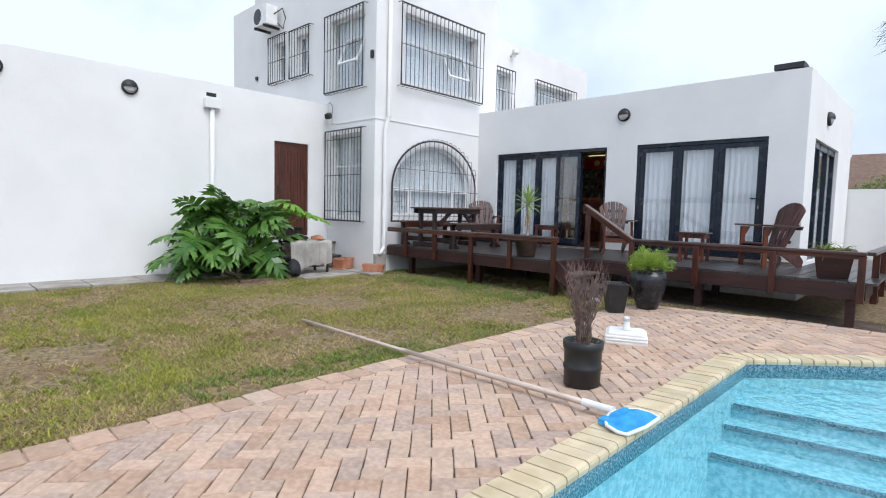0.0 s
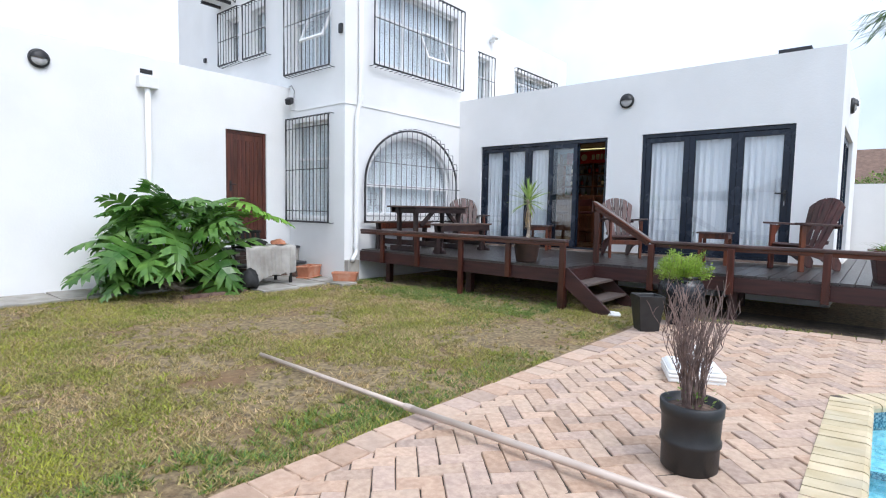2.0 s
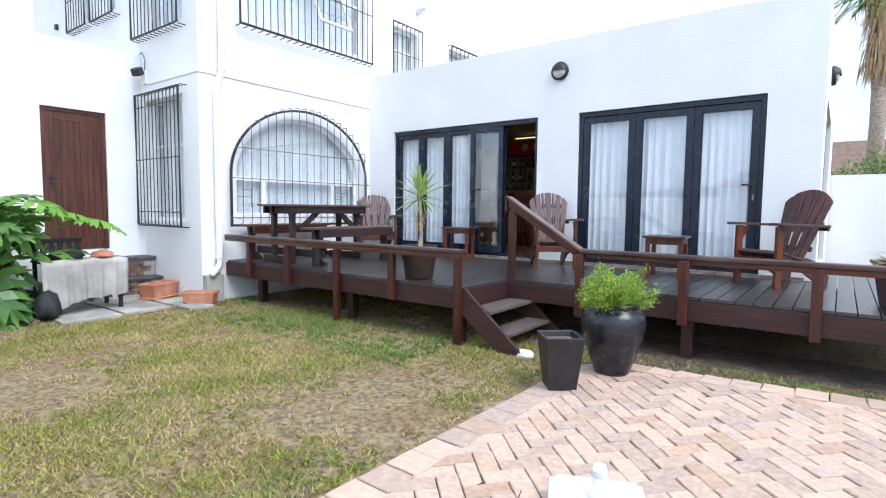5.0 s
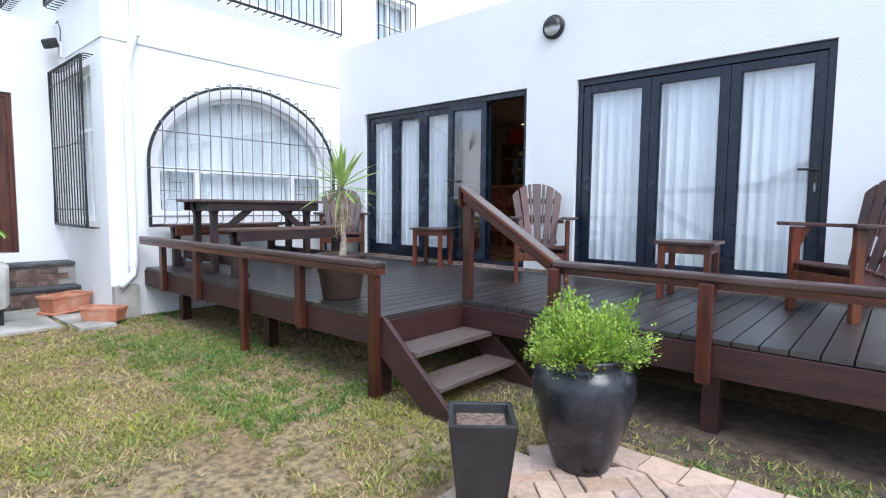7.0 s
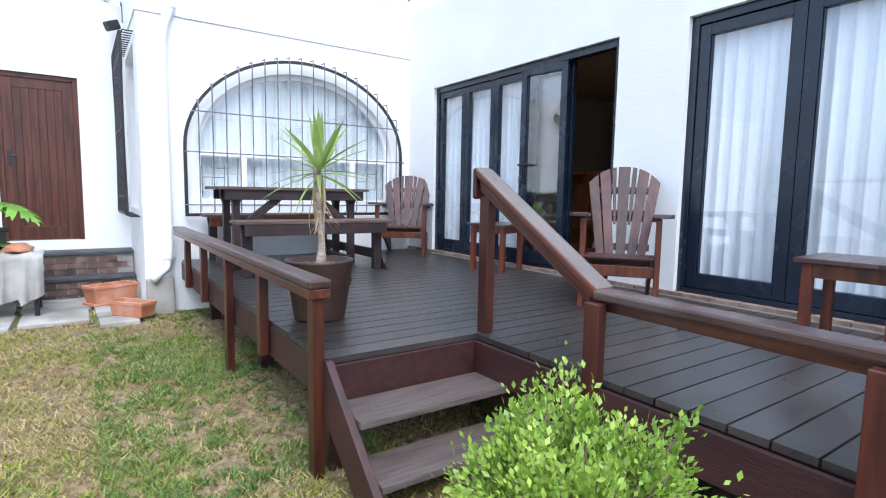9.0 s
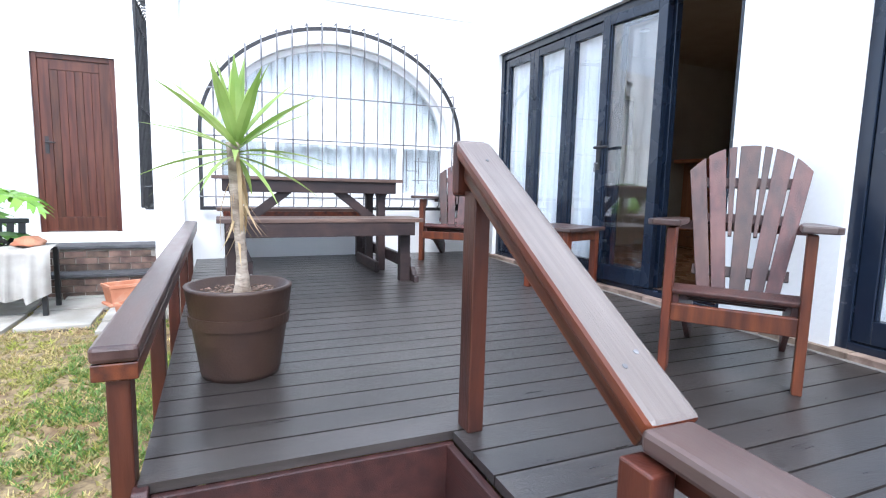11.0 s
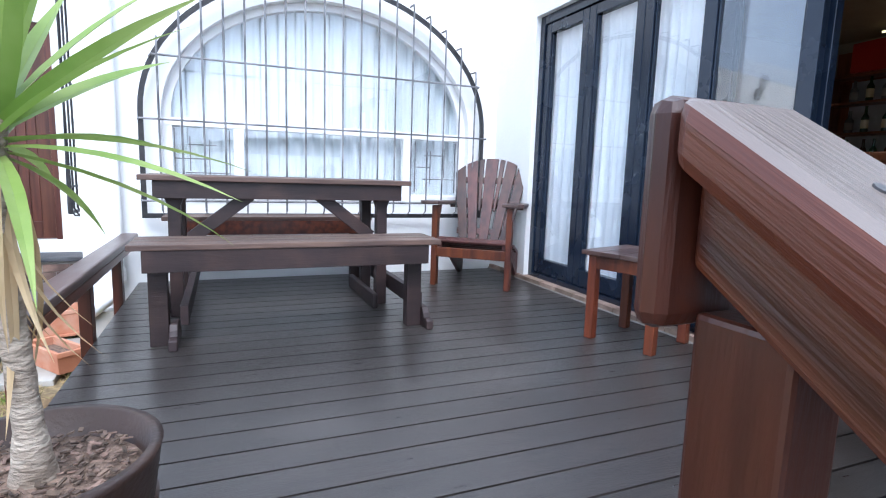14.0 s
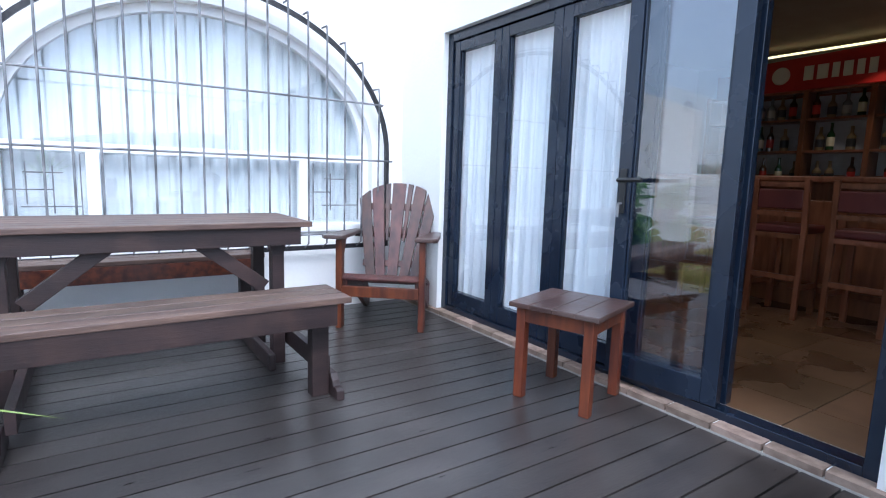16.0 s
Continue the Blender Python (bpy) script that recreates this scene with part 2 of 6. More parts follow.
clothmat = surf("off_white_cloth", (0.30, 0.28, 0.25), (0.44, 0.42, 0.385), scale=4, rough=0.9, bump=0.4, bscale=150)
curtain_m = leafy("white_voile_curtain", (0.84, 0.88, 0.92), (0.88, 0.92, 0.95), rough=0.9, trans=0.1, island=0.02)
poolplaster = surf("pool_marble_plaster", (0.24, 0.50, 0.58), (0.46, 0.68, 0.72), scale=24, rough=0.6, bump=0.2, lo=0.4, hi=0.6)
pooltile = surf("pool_mosaic", (0.045, 0.12, 0.17), (0.20, 0.33, 0.38), scale=70, rough=0.25, bump=0.3, lo=0.42, hi=0.58)
brickface = surf("brown_face_brick", (0.055, 0.035, 0.028), (0.19, 0.125, 0.095), scale=9, rough=0.85, bump=0.5, vary=0.3)
slate = surf("dark_slate", (0.045, 0.045, 0.05), (0.09, 0.09, 0.095), scale=9, rough=0.7, bump=0.4)
tilefloor = surf("brown_stone_floor_tile", (0.090, 0.044, 0.022), (0.22, 0.125, 0.066), scale=1.8, rough=0.28, bump=0.05, vary=0.18)
damp_soil = surf("damp_dark_soil", (0.040, 0.030, 0.021), (0.115, 0.080, 0.053), scale=14, rough=0.95, bump=0.7, bscale=60, stain=(0.16, 0.12, 0.08), stain_scale=3, stain_amt=0.5)
sillbrick = surf("dusty_sill_brick", (0.17, 0.115, 0.085), (0.30, 0.22, 0.17), scale=14, rough=0.85, bump=0.4, vary=0.2)
mulch = surf("mortar", (0.3, 0.28, 0.25), (0.4, 0.37, 0.33), scale=20, rough=0.95, bump=0.3)
glass = glass_like("window_glass", (0.98, 0.99, 0.99), ior=2.1)
doorglass = glass_like("coated_door_glass", (0.98, 0.99, 0.995), ior=2.5)
water = glass_like("pool_water", (0.72, 0.95, 0.98), ior=1.33, ripple=0.5, rscale=5)
lampglass = surf("frosted_lamp_glass", (0.5, 0.5, 0.5), (0.6, 0.6, 0.6), rough=0.25, bump=0.3, bscale=120)
blade_m = leafy("grass_blade", (0.27, 0.265, 0.060), (0.47, 0.36, 0.185), rough=0.6, trans=0.3, scale=1.9, island=0.45)
edge_m = leafy("edge_grass_green", (0.09, 0.19, 0.035), (0.20, 0.29, 0.06), rough=0.55, trans=0.3, scale=1.2, island=0.35)
green_m = leafy("grass_green", (0.22, 0.30, 0.030), (0.42, 0.43, 0.055), rough=0.55, trans=0.3, scale=1.2, island=0.3)
yucca_m = leafy("yucca_leaf", (0.20, 0.31, 0.06), (0.36, 0.45, 0.14), rough=0.4, island=0.25)
dryleaf_m = leafy("dry_leaf", (0.42, 0.30, 0.15), (0.55, 0.42, 0.25), rough=0.7, island=0.2)
philo_m = leafy("glossy_green_leaf", (0.050, 0.135, 0.022), (0.16, 0.30, 0.060), rough=0.3, trans=0.25, island=0.2, scale=3)
philo_new = leafy("young_green_leaf", (0.16, 0.34, 0.03), (0.22, 0.42, 0.05), rough=0.35, island=0.15)
shrub_m = leafy("lime_shrub_leaf", (0.20, 0.33, 0.03), (0.40, 0.53, 0.09), rough=0.45, island=0.3)
fern_m = leafy("planter_leaf", (0.10, 0.19, 0.03), (0.24, 0.33, 0.08), rough=0.5, island=0.3)
bark = surf("pale_bark", (0.20, 0.155, 0.115), (0.46, 0.39, 0.31), scale=14, rough=0.9, bump=0.9, bscale=50, stretch=(1, 1, 2.5))
twig_m = surf("grey_brown_twig", (0.12, 0.080, 0.066), (0.26, 0.18, 0.155), scale=20, rough=0.9, bump=0.3)
rooftile = surf("brown_roof_tile", (0.14, 0.085, 0.06), (0.22, 0.14, 0.10), scale=6, rough=0.8, bump=0.5)
redsign = surf("red_sign_board", (0.45, 0.018, 0.010), (0.55, 0.03, 0.015), scale=2, rough=0.35, bump=0)
creamsign = surf("cream_sign_letter", (0.85, 0.76, 0.52), rough=0.4, bump=0)
ceilm = surf("ceiling_board", (0.32, 0.27, 0.19), (0.36, 0.31, 0.22), rough=0.8, bump=0.05)
hillm = surf("far_hill_scrub", (0.035, 0.05, 0.02), (0.075, 0.09, 0.04), scale=0.15, rough=0.95, bump=0.0)
tanleather = surf("maroon_leather", (0.10, 0.02, 0.02), (0.14, 0.03, 0.025), rough=0.4, bump=0.1)


# ---- mesh helpers ----
class M:
    def __init__(self):
        self.v, self.f = [], []

    def add(self, vs, fs):
        k = len(self.v)
        self.v += [tuple(p) for p in vs]
        self.f += [tuple(i + k for i in q) for q in fs]
        return self

    def box(self, x0, x1, y0, y1, z0, z1):
        return self.add([(x, y, z) for z in (z0, z1) for y in (y0, y1) for x in (x0, x1)],
                        [(0, 2, 3, 1), (4, 5, 7, 6), (0, 1, 5, 4), (2, 6, 7, 3), (0, 4, 6, 2), (1, 3, 7, 5)])

    def obox(self, m, sx, sy, sz):
        return self.add([m @ Vector((x * sx / 2, y * sy / 2, z * sz / 2)) for z in (-1, 1) for y in (-1, 1) for x in (-1, 1)],
                        [(0, 2, 3, 1), (4, 5, 7, 6), (0, 1, 5, 4), (2, 6, 7, 3), (0, 4, 6, 2), (1, 3, 7, 5)])

    def tube(self, pts, r, n=8):
        pts = [Vector(p) for p in pts]
        rs = r if isinstance(r, (list, tuple)) else [r] * len(pts)
        vs, fs = [], []
        for i, p in enumerate(pts):
            d = (pts[min(i + 1, len(pts) - 1)] - pts[max(i - 1, 0)]).normalized()
            a = d.cross(Vector((0, 0, 1)) if abs(d.z) < 0.95 else Vector((1, 0, 0))).normalized()
            b = d.cross(a)
            for k in range(n):
                w = 2 * math.pi * k / n
                vs.append(p + (a * math.cos(w) + b * math.sin(w)) * rs[i])
        for i in range(len(pts) - 1):
            for k in range(n):
                q = (k + 1) % n
                fs.append((i * n + k, i * n + q, (i + 1) * n + q, (i + 1) * n + k))
        fs.append(tuple(range(n))[::-1])
        fs.append(tuple(range((len(pts) - 1) * n, len(pts) * n)))
        return self.add(vs, fs)

    def lathe(self, prof, n=40, c=(0, 0)):
        vs, fs = [], []
        for r, z in prof:
            for k in range(n):
                w = 2 * math.pi * k / n
                vs.append((c[0] + r * math.cos(w), c[1] + r * math.sin(w), z))
        for i in range(len(prof) - 1):
            for k in range(n):
                q = (k + 1) % n
                fs.append((i * n + k, i * n + q, (i + 1) * n + q, (i + 1) * n + k))
        fs.append(tuple(range(n))[::-1])
        fs.append(tuple(range((len(prof) - 1) * n, len(prof) * n)))
        return self.add(vs, fs)

    def prism(self, poly, fn, a, b):
        """poly: 2D points; fn(u, v, w) gives a place; extruded from w = a to b."""
        n = len(poly)
        vs = [fn(u, v, a) for u, v in poly] + [fn(u, v, b) for u, v in poly]
        fs = [tuple(range(n))[::-1], tuple(range(n, 2 * n))] + [(i, (i + 1) % n, n + (i + 1) % n, n + i) for i in range(n)]
        return self.add(vs, fs)

    def mesh(self, name):
        me = bpy.data.meshes.new(name)
        me.from_pydata(self.v, [], self.f)
        me.validate()
        bm = bmesh.new()
        bm.from_mesh(me)
        bmesh.ops.recalc_face_normals(bm, faces=bm.faces)
        bm.to_mesh(me)
        bm.free()
        return me


XZ = lambda u, v, w: (u, w, v)
YZ = lambda u, v, w: (w, u, v)
XY = lambda u, v, w: (u, v, w)
WORLD = {}


def thing(name, label, category, at=(0, 0, 0), rz=0, group="", kind=""):
    ob = new(name)
    ob.empty_display_size = 0.1
    ob.matrix_basis = WORLD[ob] = pose(*at, 0, 0, rz)
    return tagged(ob, label, category, group, kind)


def part(name, m, material, parent=None, label="", bevel=0.0, smooth=False, local=False, at=None):
    """One mesh object under a thing or part. World coordinates, unless local."""
    me = m if isinstance(m, bpy.types.Mesh) else m.mesh(name)
    if not me.materials:
        me.materials.append(material)
    ob = new(name, me)
    if at is not None:
        ob.matrix_basis = at
    WORLD[ob] = ob.matrix_basis.copy()
    if parent is not None:
        ob.parent = parent
        if local:
            WORLD[ob] = WORLD[parent] @ ob.matrix_basis
        else:
            ob.matrix_parent_inverse = WORLD[parent].inverted()
    if bevel:
        b = ob.modifiers.new("edge", "BEVEL")
        b.width, b.segments, b.limit_method = bevel, 2, "ANGLE"
    if smooth:
        me.shade_smooth() if hasattr(me, "shade_smooth") else None
    return tagged(ob, label) if label else ob


def struct(name, m, material, label, category, bevel=0.0):
    return tagged(part(name, m, material, bevel=bevel), label, category, kind="structure")


def wall(m, axis, f0, f1, u0, u1, z0, z1, holes=()):
    """A wall between f0 and f1 of thickness, along u, with rectangular holes (u0, u1, z0, z1)."""
    us = sorted({u0, u1, *[h[0] for h in holes], *[h[1] for h in holes]})
    for a, b in zip(us, us[1:]):
        cuts = sorted((h[2], h[3]) for h in holes if h[0] < (a + b) / 2 < h[1])
        lo = z0
        for c, d in [*cuts, (z1, z1)]:
            if c > lo + 1e-4:
                m.box(a, b, f0, f1, lo, c) if axis == "x" else m.box(f0, f1, a, b, lo, c)
            lo = d
    return m


# ---- the setting ----
DECK, LAWN = 0.50, -0.10
FACE, ARCHX, FRONT, LEFTX = 10.55, -9.0, 7.15, -10.75
D1, D2 = (-8.37, -5.42), (-4.77, -2.42)
DBOT, DTOP = 0.532, 2.70
CORNER = -1.86

g = M()
X0, X1, Y0, Y1 = -1.4, 3.8, 0.75, 6.5
for a, b, c, d in ((-300, X0, -300, 300), (X1, 300, -300, 300), (X0, X1, -300, Y0), (X0, X1, Y1, 300)):
    g.add([(a, c, LAWN), (b, c, LAWN), (b, d, LAWN), (a, d, LAWN)], [(0, 1, 2, 3)])
struct("ground", g, soil, "dry patchy lawn soil round the house", "ground")

# house walls
w = wall(M(), "y", LEFTX - 0.25, LEFTX, -3.2, FRONT, LAWN - 0.2, 3.68, [(5.78, 6.62, 0.62, 2.70)])
struct("wall_garage", w, plaster, "long plain white plastered garage wall", "wall")
w = wall(M(), "x", FRONT, FRONT + 0.3, LEFTX - 0.25, ARCHX, LAWN - 0.2, 7.0, [(-10.62, -9.45, 1.06, 2.95), (-10.68, -9.4, 3.98, 5.55)])
wall(w, "x", FRONT, FRONT + 0.3, -14.4, LEFTX - 0.25, 3.3, 7.0, [(-13.25, -12.7, 4.62, 5.55), (-12.2, -11.6, 4.6, 5.52)])
struct("wall_front", w, plaster, "white plastered two-storey front wall", "wall")
struct("wall_front_left", M().box(-15.9, -14.4, FRONT + 0.06, FRONT + 0.36, 3.0, 6.92), plaster, "white plastered upper wall set back", "wall", 0.05)
struct("roof_upper", M().box(-15.9, ARCHX - 0.3, FRONT + 0.4, 11.2, 6.2, 6.35).box(-15.9, -10.42, 11.2, 17.9, 5.9, 6.05), plaster, "flat concrete roof slab", "roof")

AC, AA, AB, ASP, ABOT = 8.98, 1.28, 1.0, 1.76, 1.16
w = wall(M(), "y", ARCHX - 0.3, ARCHX, FRONT + 0.3, 11.2, 3.4, 7.0, [(7.95, 10.42, 4.12, 5.6)])
arc = [(AC + AA * math.cos(math.pi * (1 - i / 32)), ASP + AB * math.sin(math.pi * (1 - i / 32))) for i in range(33)]
w.prism([(FRONT + 0.3, LAWN - 0.2), (AC, LAWN - 0.2), (AC, ABOT), (AC - AA, ABOT), *arc[:17], (AC, 3.4), (FRONT + 0.3, 3.4)], lambda u, v, q: (q, u, v), ARCHX - 0.3, ARCHX)
w.prism([(11.2, LAWN - 0.2), (AC, LAWN - 0.2), (AC, ABOT), (AC + AA, ABOT), *arc[:15:-1], (AC, 3.4), (11.2, 3.4)], lambda u, v, q: (q, u, v), ARCHX - 0.3, ARCHX)
struct("wall_arch", w, plaster, "white plastered wall round the arched window", "wall")
struct("wall_back_upper", wall(M(), "y", -10.42, -10.12, 11.2, 17.9, 3.0, 6.45, [(12.35, 13.3, 4.25, 5.5), (14.6, 16.9, 4.78, 5.5)]), plaster, "white plastered upper back wall", "wall")
w = wall(M(), "x", FACE, FACE + 0.25, ARCHX, CORNER, LAWN - 0.2, 3.78, [(D1[0], D1[1], DBOT, DTOP), (D2[0], D2[1], DBOT, DTOP)])
struct("wall_annex", w, plaster, "white plastered annex wall with folding doors", "wall")
w = wall(M(), "y", CORNER - 0.25, CORNER, FACE + 0.25, 15.45, LAWN - 0.2, 3.78, [(11.25, 13.75, DBOT, DTOP)])
struct("wall_annex_side", w, plaster, "white plastered annex end wall", "wall")
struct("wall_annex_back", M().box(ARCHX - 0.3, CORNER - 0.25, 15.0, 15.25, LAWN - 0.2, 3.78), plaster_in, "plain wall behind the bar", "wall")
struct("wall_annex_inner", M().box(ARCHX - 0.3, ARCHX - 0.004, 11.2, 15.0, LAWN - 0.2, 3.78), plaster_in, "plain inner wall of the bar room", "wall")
struct("ceiling", M().box(ARCHX, CORNER - 0.25, FACE + 0.25, 15.0, 3.08, 3.2), ceilm, "tan ceiling of the bar room", "ceiling")
struct("roof_annex", M().box(ARCHX, CORNER - 0.25, FACE + 0.25, 15.0, 3.3, 3.45), plaster, "flat annex roof", "roof")
struct("roof_garage", M().box(-15.5, LEFTX - 0.25, -3.2, FRONT, 3.2, 3.35), concrete, "flat garage roof", "roof")
struct("wall_garage_end", M().box(-15.5, LEFTX - 0.25, -3.2, -2.95, LAWN - 0.2, 3.68), plaster, "white plastered garage end wall", "wall")
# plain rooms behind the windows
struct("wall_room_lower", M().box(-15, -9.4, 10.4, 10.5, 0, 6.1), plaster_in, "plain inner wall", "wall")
struct("floor_upper", M().box(-15, -9.3, FRONT + 0.3, 11.2, 3.2, 3.4), concrete, "upper floor slab", "floor")

# ---- boundary, neighbours, distance ----
bw = M()
for y0, y1, x0, x1 in ((-9.3, -9.15, -16, 9), (15.5, 15.65, CORNER - 0.2, 9)):
    bw.box(x0, x1, y0, y1, LAWN, 2.0)
bw.box(8.85, 9.0, -9.15, 18.0, LAWN, 2.0)
struct("wall_boundary", bw, plaster, "white precast boundary wall", "wall")


def house(name, x, y, w, d, h, rise, rz, label):
    t = thing(name, label, "house", (x, y, LAWN), rz)
    part("wall", M().box(-w / 2, w / 2, -d / 2, d / 2, 0, h), plaster, t, local=True)
    r = M().prism([(-d / 2 - 0.4, h), (d / 2 + 0.4, h), (0, h + rise)], YZ, -w / 2 - 0.4, w / 2 + 0.4)
    part("roof", r, rooftile, t, local=True)
    for i in range(3):
        wx = -w / 2 + (i + 0.5) * w / 3
        fr = part("window", M().box(wx - 0.6, wx + 0.6, d / 2, d / 2 + 0.04, 0.9, 2.0), paint, t, local=True)
        part("pane", M().box(wx - 0.52, wx + 0.52, d / 2 + 0.04, d / 2 + 0.05, 0.97, 1.93), rubber, fr, local=True)
        fr = part("window", M().box(wx - 0.6, wx + 0.6, -d / 2 - 0.04, -d / 2, 0.9, 2.0), paint, t, local=True)
        part("pane", M().box(wx - 0.52, wx + 0.52, -d / 2 - 0.05, -d / 2 - 0.04, 0.97, 1.93), rubber, fr, local=True)
    return t


house("neighbour_house", 1.0, 33.0, 9, 7, 2.6, 2.0, 0, "cream neighbouring house with a brown tiled roof")
house("neighbour_house", -3.0, -19.0, 10, 8, 2.7, 2.3, 90, "white neighbouring house with a brown gable roof")
hm = M()
prev = None
for i in range(61):
    a = math.pi * 2 * i / 60
    r, h = 180, 6 + 4 * math.sin(3 * a + 1) + 3 * math.sin(7 * a)
    cur = ((r * math.cos(a), r * math.sin(a), LAWN), (0.98 * r * math.cos(a) + 0, 0.98 * r * math.sin(a), max(2, h) + LAWN))
    if prev:
        hm.add([prev[0], cur[0], cur[1], prev[1]], [(0, 1, 2, 3)])
    prev = cur
struct("backdrop", hm, hillm, "low scrub-covered hill far off", "hill")


def palm_tree(x, y, h):
    t = thing("palm_tree", "tall palm with a shaggy skirt of dead fronds", "tree", (x, y, LAWN))
    part("trunk", M().tube([(0, 0, 0), (0.05, 0, h * 0.5), (0, 0.05, h)], [0.28, 0.22, 0.2], 12), bark, t, local=True, smooth=True)
    rnd = random.Random(5)
    cr, sk = M(), M()
    for k in range(46):
        a, el = rnd.uniform(0, 6.28), rnd.uniform(-0.5, 1.2)
        L = rnd.uniform(1.3, 1.8)
        for j in range(22):
            s = 0.4 + 0.6 * j / 22
            px = L * s * math.cos(el) * math.cos(a)
            py = L * s * math.cos(el) * math.sin(a)
            pz = h + L * s * math.sin(el) - 0.5 * s * s
            w = a + rnd.uniform(-0.9, 0.9)
            q = Vector((math.cos(w), math.sin(w), rnd.uniform(-0.9, 0.1))) * rnd.uniform(0.3, 0.5)
            sd = Vector((-math.sin(w), math.cos(w), 0)) * 0.025
            p = Vector((px, py, pz))
            cr.add([p - sd, p + sd, p + q], [(0, 1, 2)])
    for k in range(700):
        a, z = rnd.uniform(0, 6.28), h - rnd.uniform(0, 2.6)
        r = rnd.uniform(0.25, 0.55)
        p = Vector((r * math.cos(a), r * math.sin(a), z))
        sd = Vector((-math.sin(a), math.cos(a), 0)) * 0.03
        sk.add([p - sd, p + sd, p + Vector((0.1 * math.cos(a), 0.1 * math.sin(a), -rnd.uniform(0.4, 0.8)))], [(0, 1, 2)])
    part("crown", cr, philo_m, t, local=True)
    part("dead_fronds", sk, dryleaf_m, t, "hanging dry brown fronds", local=True)


palm_tree(-0.93, 26.0, 8.72)

# ---- pool ----
POOL = [(-1.27, 1.5), (-1.27, 5.28), (-0.25, 6.3), (2.6, 6.3), (3.6, 5.3), (3.6, 1.5), (3.0, 0.95), (-0.65, 0.95)]


def offset(poly, d):
    out = []
    n = len(poly)
    for i in range(n):
        p, a, b = Vector(poly[i]), Vector(poly[i - 1]), Vector(poly[(i + 1) % n])
        e, f = (p - a).normalized(), (b - p).normalized()
        na, nb = Vector((-e.y, e.x)), Vector((-f.y, f.x))
        k = (na + nb).normalized()
        out.append(tuple(p + k * d / k.dot(na)))
    return out


OUTER, UNDER = offset(POOL, 0.235), offset(POOL, 0.135)
n = len(POOL)
pm = M()
pm.add([(x, y, -0.16) for x, y in POOL] + [(x, y, -1.05) for x, y in POOL], [(i, (i + 1) % n, n + (i + 1) % n, n + i) for i in range(n)] + [tuple(range(n, 2 * n))])
pool = struct("swimming_pool", pm, poolplaster, "swimming pool with pale turquoise marble plaster", "pool")
tm = M()
tm.add([(x, y, 0.0) for x, y in POOL] + [(x, y, -0.16) for x, y in POOL], [(i, (i + 1) % n, n + (i + 1) % n, n + i) for i in range(n)])
part("waterline_tiles", tm, pooltile, pool, "blue-grey mosaic band")
for k, (z, y) in enumerate(((-0.30, 4.95), (-0.42, 4.73), (-0.56, 4.42))):
    poly = [(-1.285, y - 0.05), (1.5, y + 0.5), (1.5, 6.31), (-0.26, 6.31), (-1.285, 5.29)]
    st = part("pool_step", M().prism(poly, XY, -1.04, z), poolplaster, pool)
    e = M().obox(Matrix.Translation((0.12, y + 0.225, z - 0.012)) @ pose(0, 0, 0, 0, 0, math.degrees(math.atan2(0.55, 2.69))), 2.8, 0.03, 0.035)
    part("step_edge", e, pooltile, st, "darker mosaic step nosing")
ws = part("water", M().add([(x, y, -0.09) for x, y in POOL], [tuple(range(n))]), water)
ws.visible_shadow = False
tagged(ws, "clear rippled turquoise pool water", "water", kind="structure")


# ---- lawn blades ----
def in_poly(x, y, poly):
    c, j = False, len(poly) - 1
    for i in range(len(poly)):
        if (poly[i][1] > y) != (poly[j][1] > y) and x < (poly[j][0] - poly[i][0]) * (y - poly[i][1]) / (poly[j][1] - poly[i][1]) + poly[i][0]:
            c = not c
        j = i
    return c


def grass(name, count, boxes, hmin, hmax, material, keep, label):
    rng = np.random.default_rng(len(name) * 7 + count)
    areas = np.array([(b - a) * (d - c) * k for a, b, c, d, k in boxes])
    pick = rng.choice(len(boxes), count, p=areas / areas.sum())
    bx = np.array(boxes)[pick]
    x = bx[:, 0] + rng.random(count) * (bx[:, 1] - bx[:, 0])
    y = bx[:, 2] + rng.random(count) * (bx[:, 3] - bx[:, 2])
    dens = np.array([noise.noise((a * 0.8, b * 0.8, 3.0)) + 0.35 * noise.noise((a * 3, b * 3, 7.0)) + 0.8 * noise.noise((a * 9, b * 9, 2.0)) + 0.6 * noise.noise((a * 23, b * 23, 5.0)) for a, b in zip(x, y)])
    ok = dens > keep - rng.random(count) * 0.35
    x, y = x[ok], y[ok]
    k = len(x)
    a = rng.random(k) * 6.283
    h = hmin + rng.random(k) ** 2 * (hmax - hmin)
    lean = rng.random(k) * 1.5 + 0.3
    wd = 0.003 + rng.random(k) * 0.0055
    b = rng.random(k) * 6.283
    v = np.zeros((k, 3, 3))
    v[:, 0] = np.stack([x - wd * np.cos(a), y - wd * np.sin(a), np.full(k, LAWN)], 1)
    v[:, 1] = np.stack([x + wd * np.cos(a), y + wd * np.sin(a), np.full(k, LAWN)], 1)
    v[:, 2] = np.stack([x + h * lean * np.cos(b), y + h * lean * np.sin(b), LAWN + h], 1)
    me = bpy.data.meshes.new(name)
    me.vertices.add(3 * k)
    me.vertices.foreach_set("co", v.ravel())
    me.loops.add(3 * k)
    me.loops.foreach_set("vertex_index", np.arange(3 * k))
    me.polygons.add(k)
    me.polygons.foreach_set("loop_start", np.arange(0, 3 * k, 3))
    me.polygons.foreach_set("loop_total", np.full(k, 3))
    me.update(calc_edges=True)
    me.materials.append(material)
    tagged(new(name, me), label, "grass", kind="stuff")


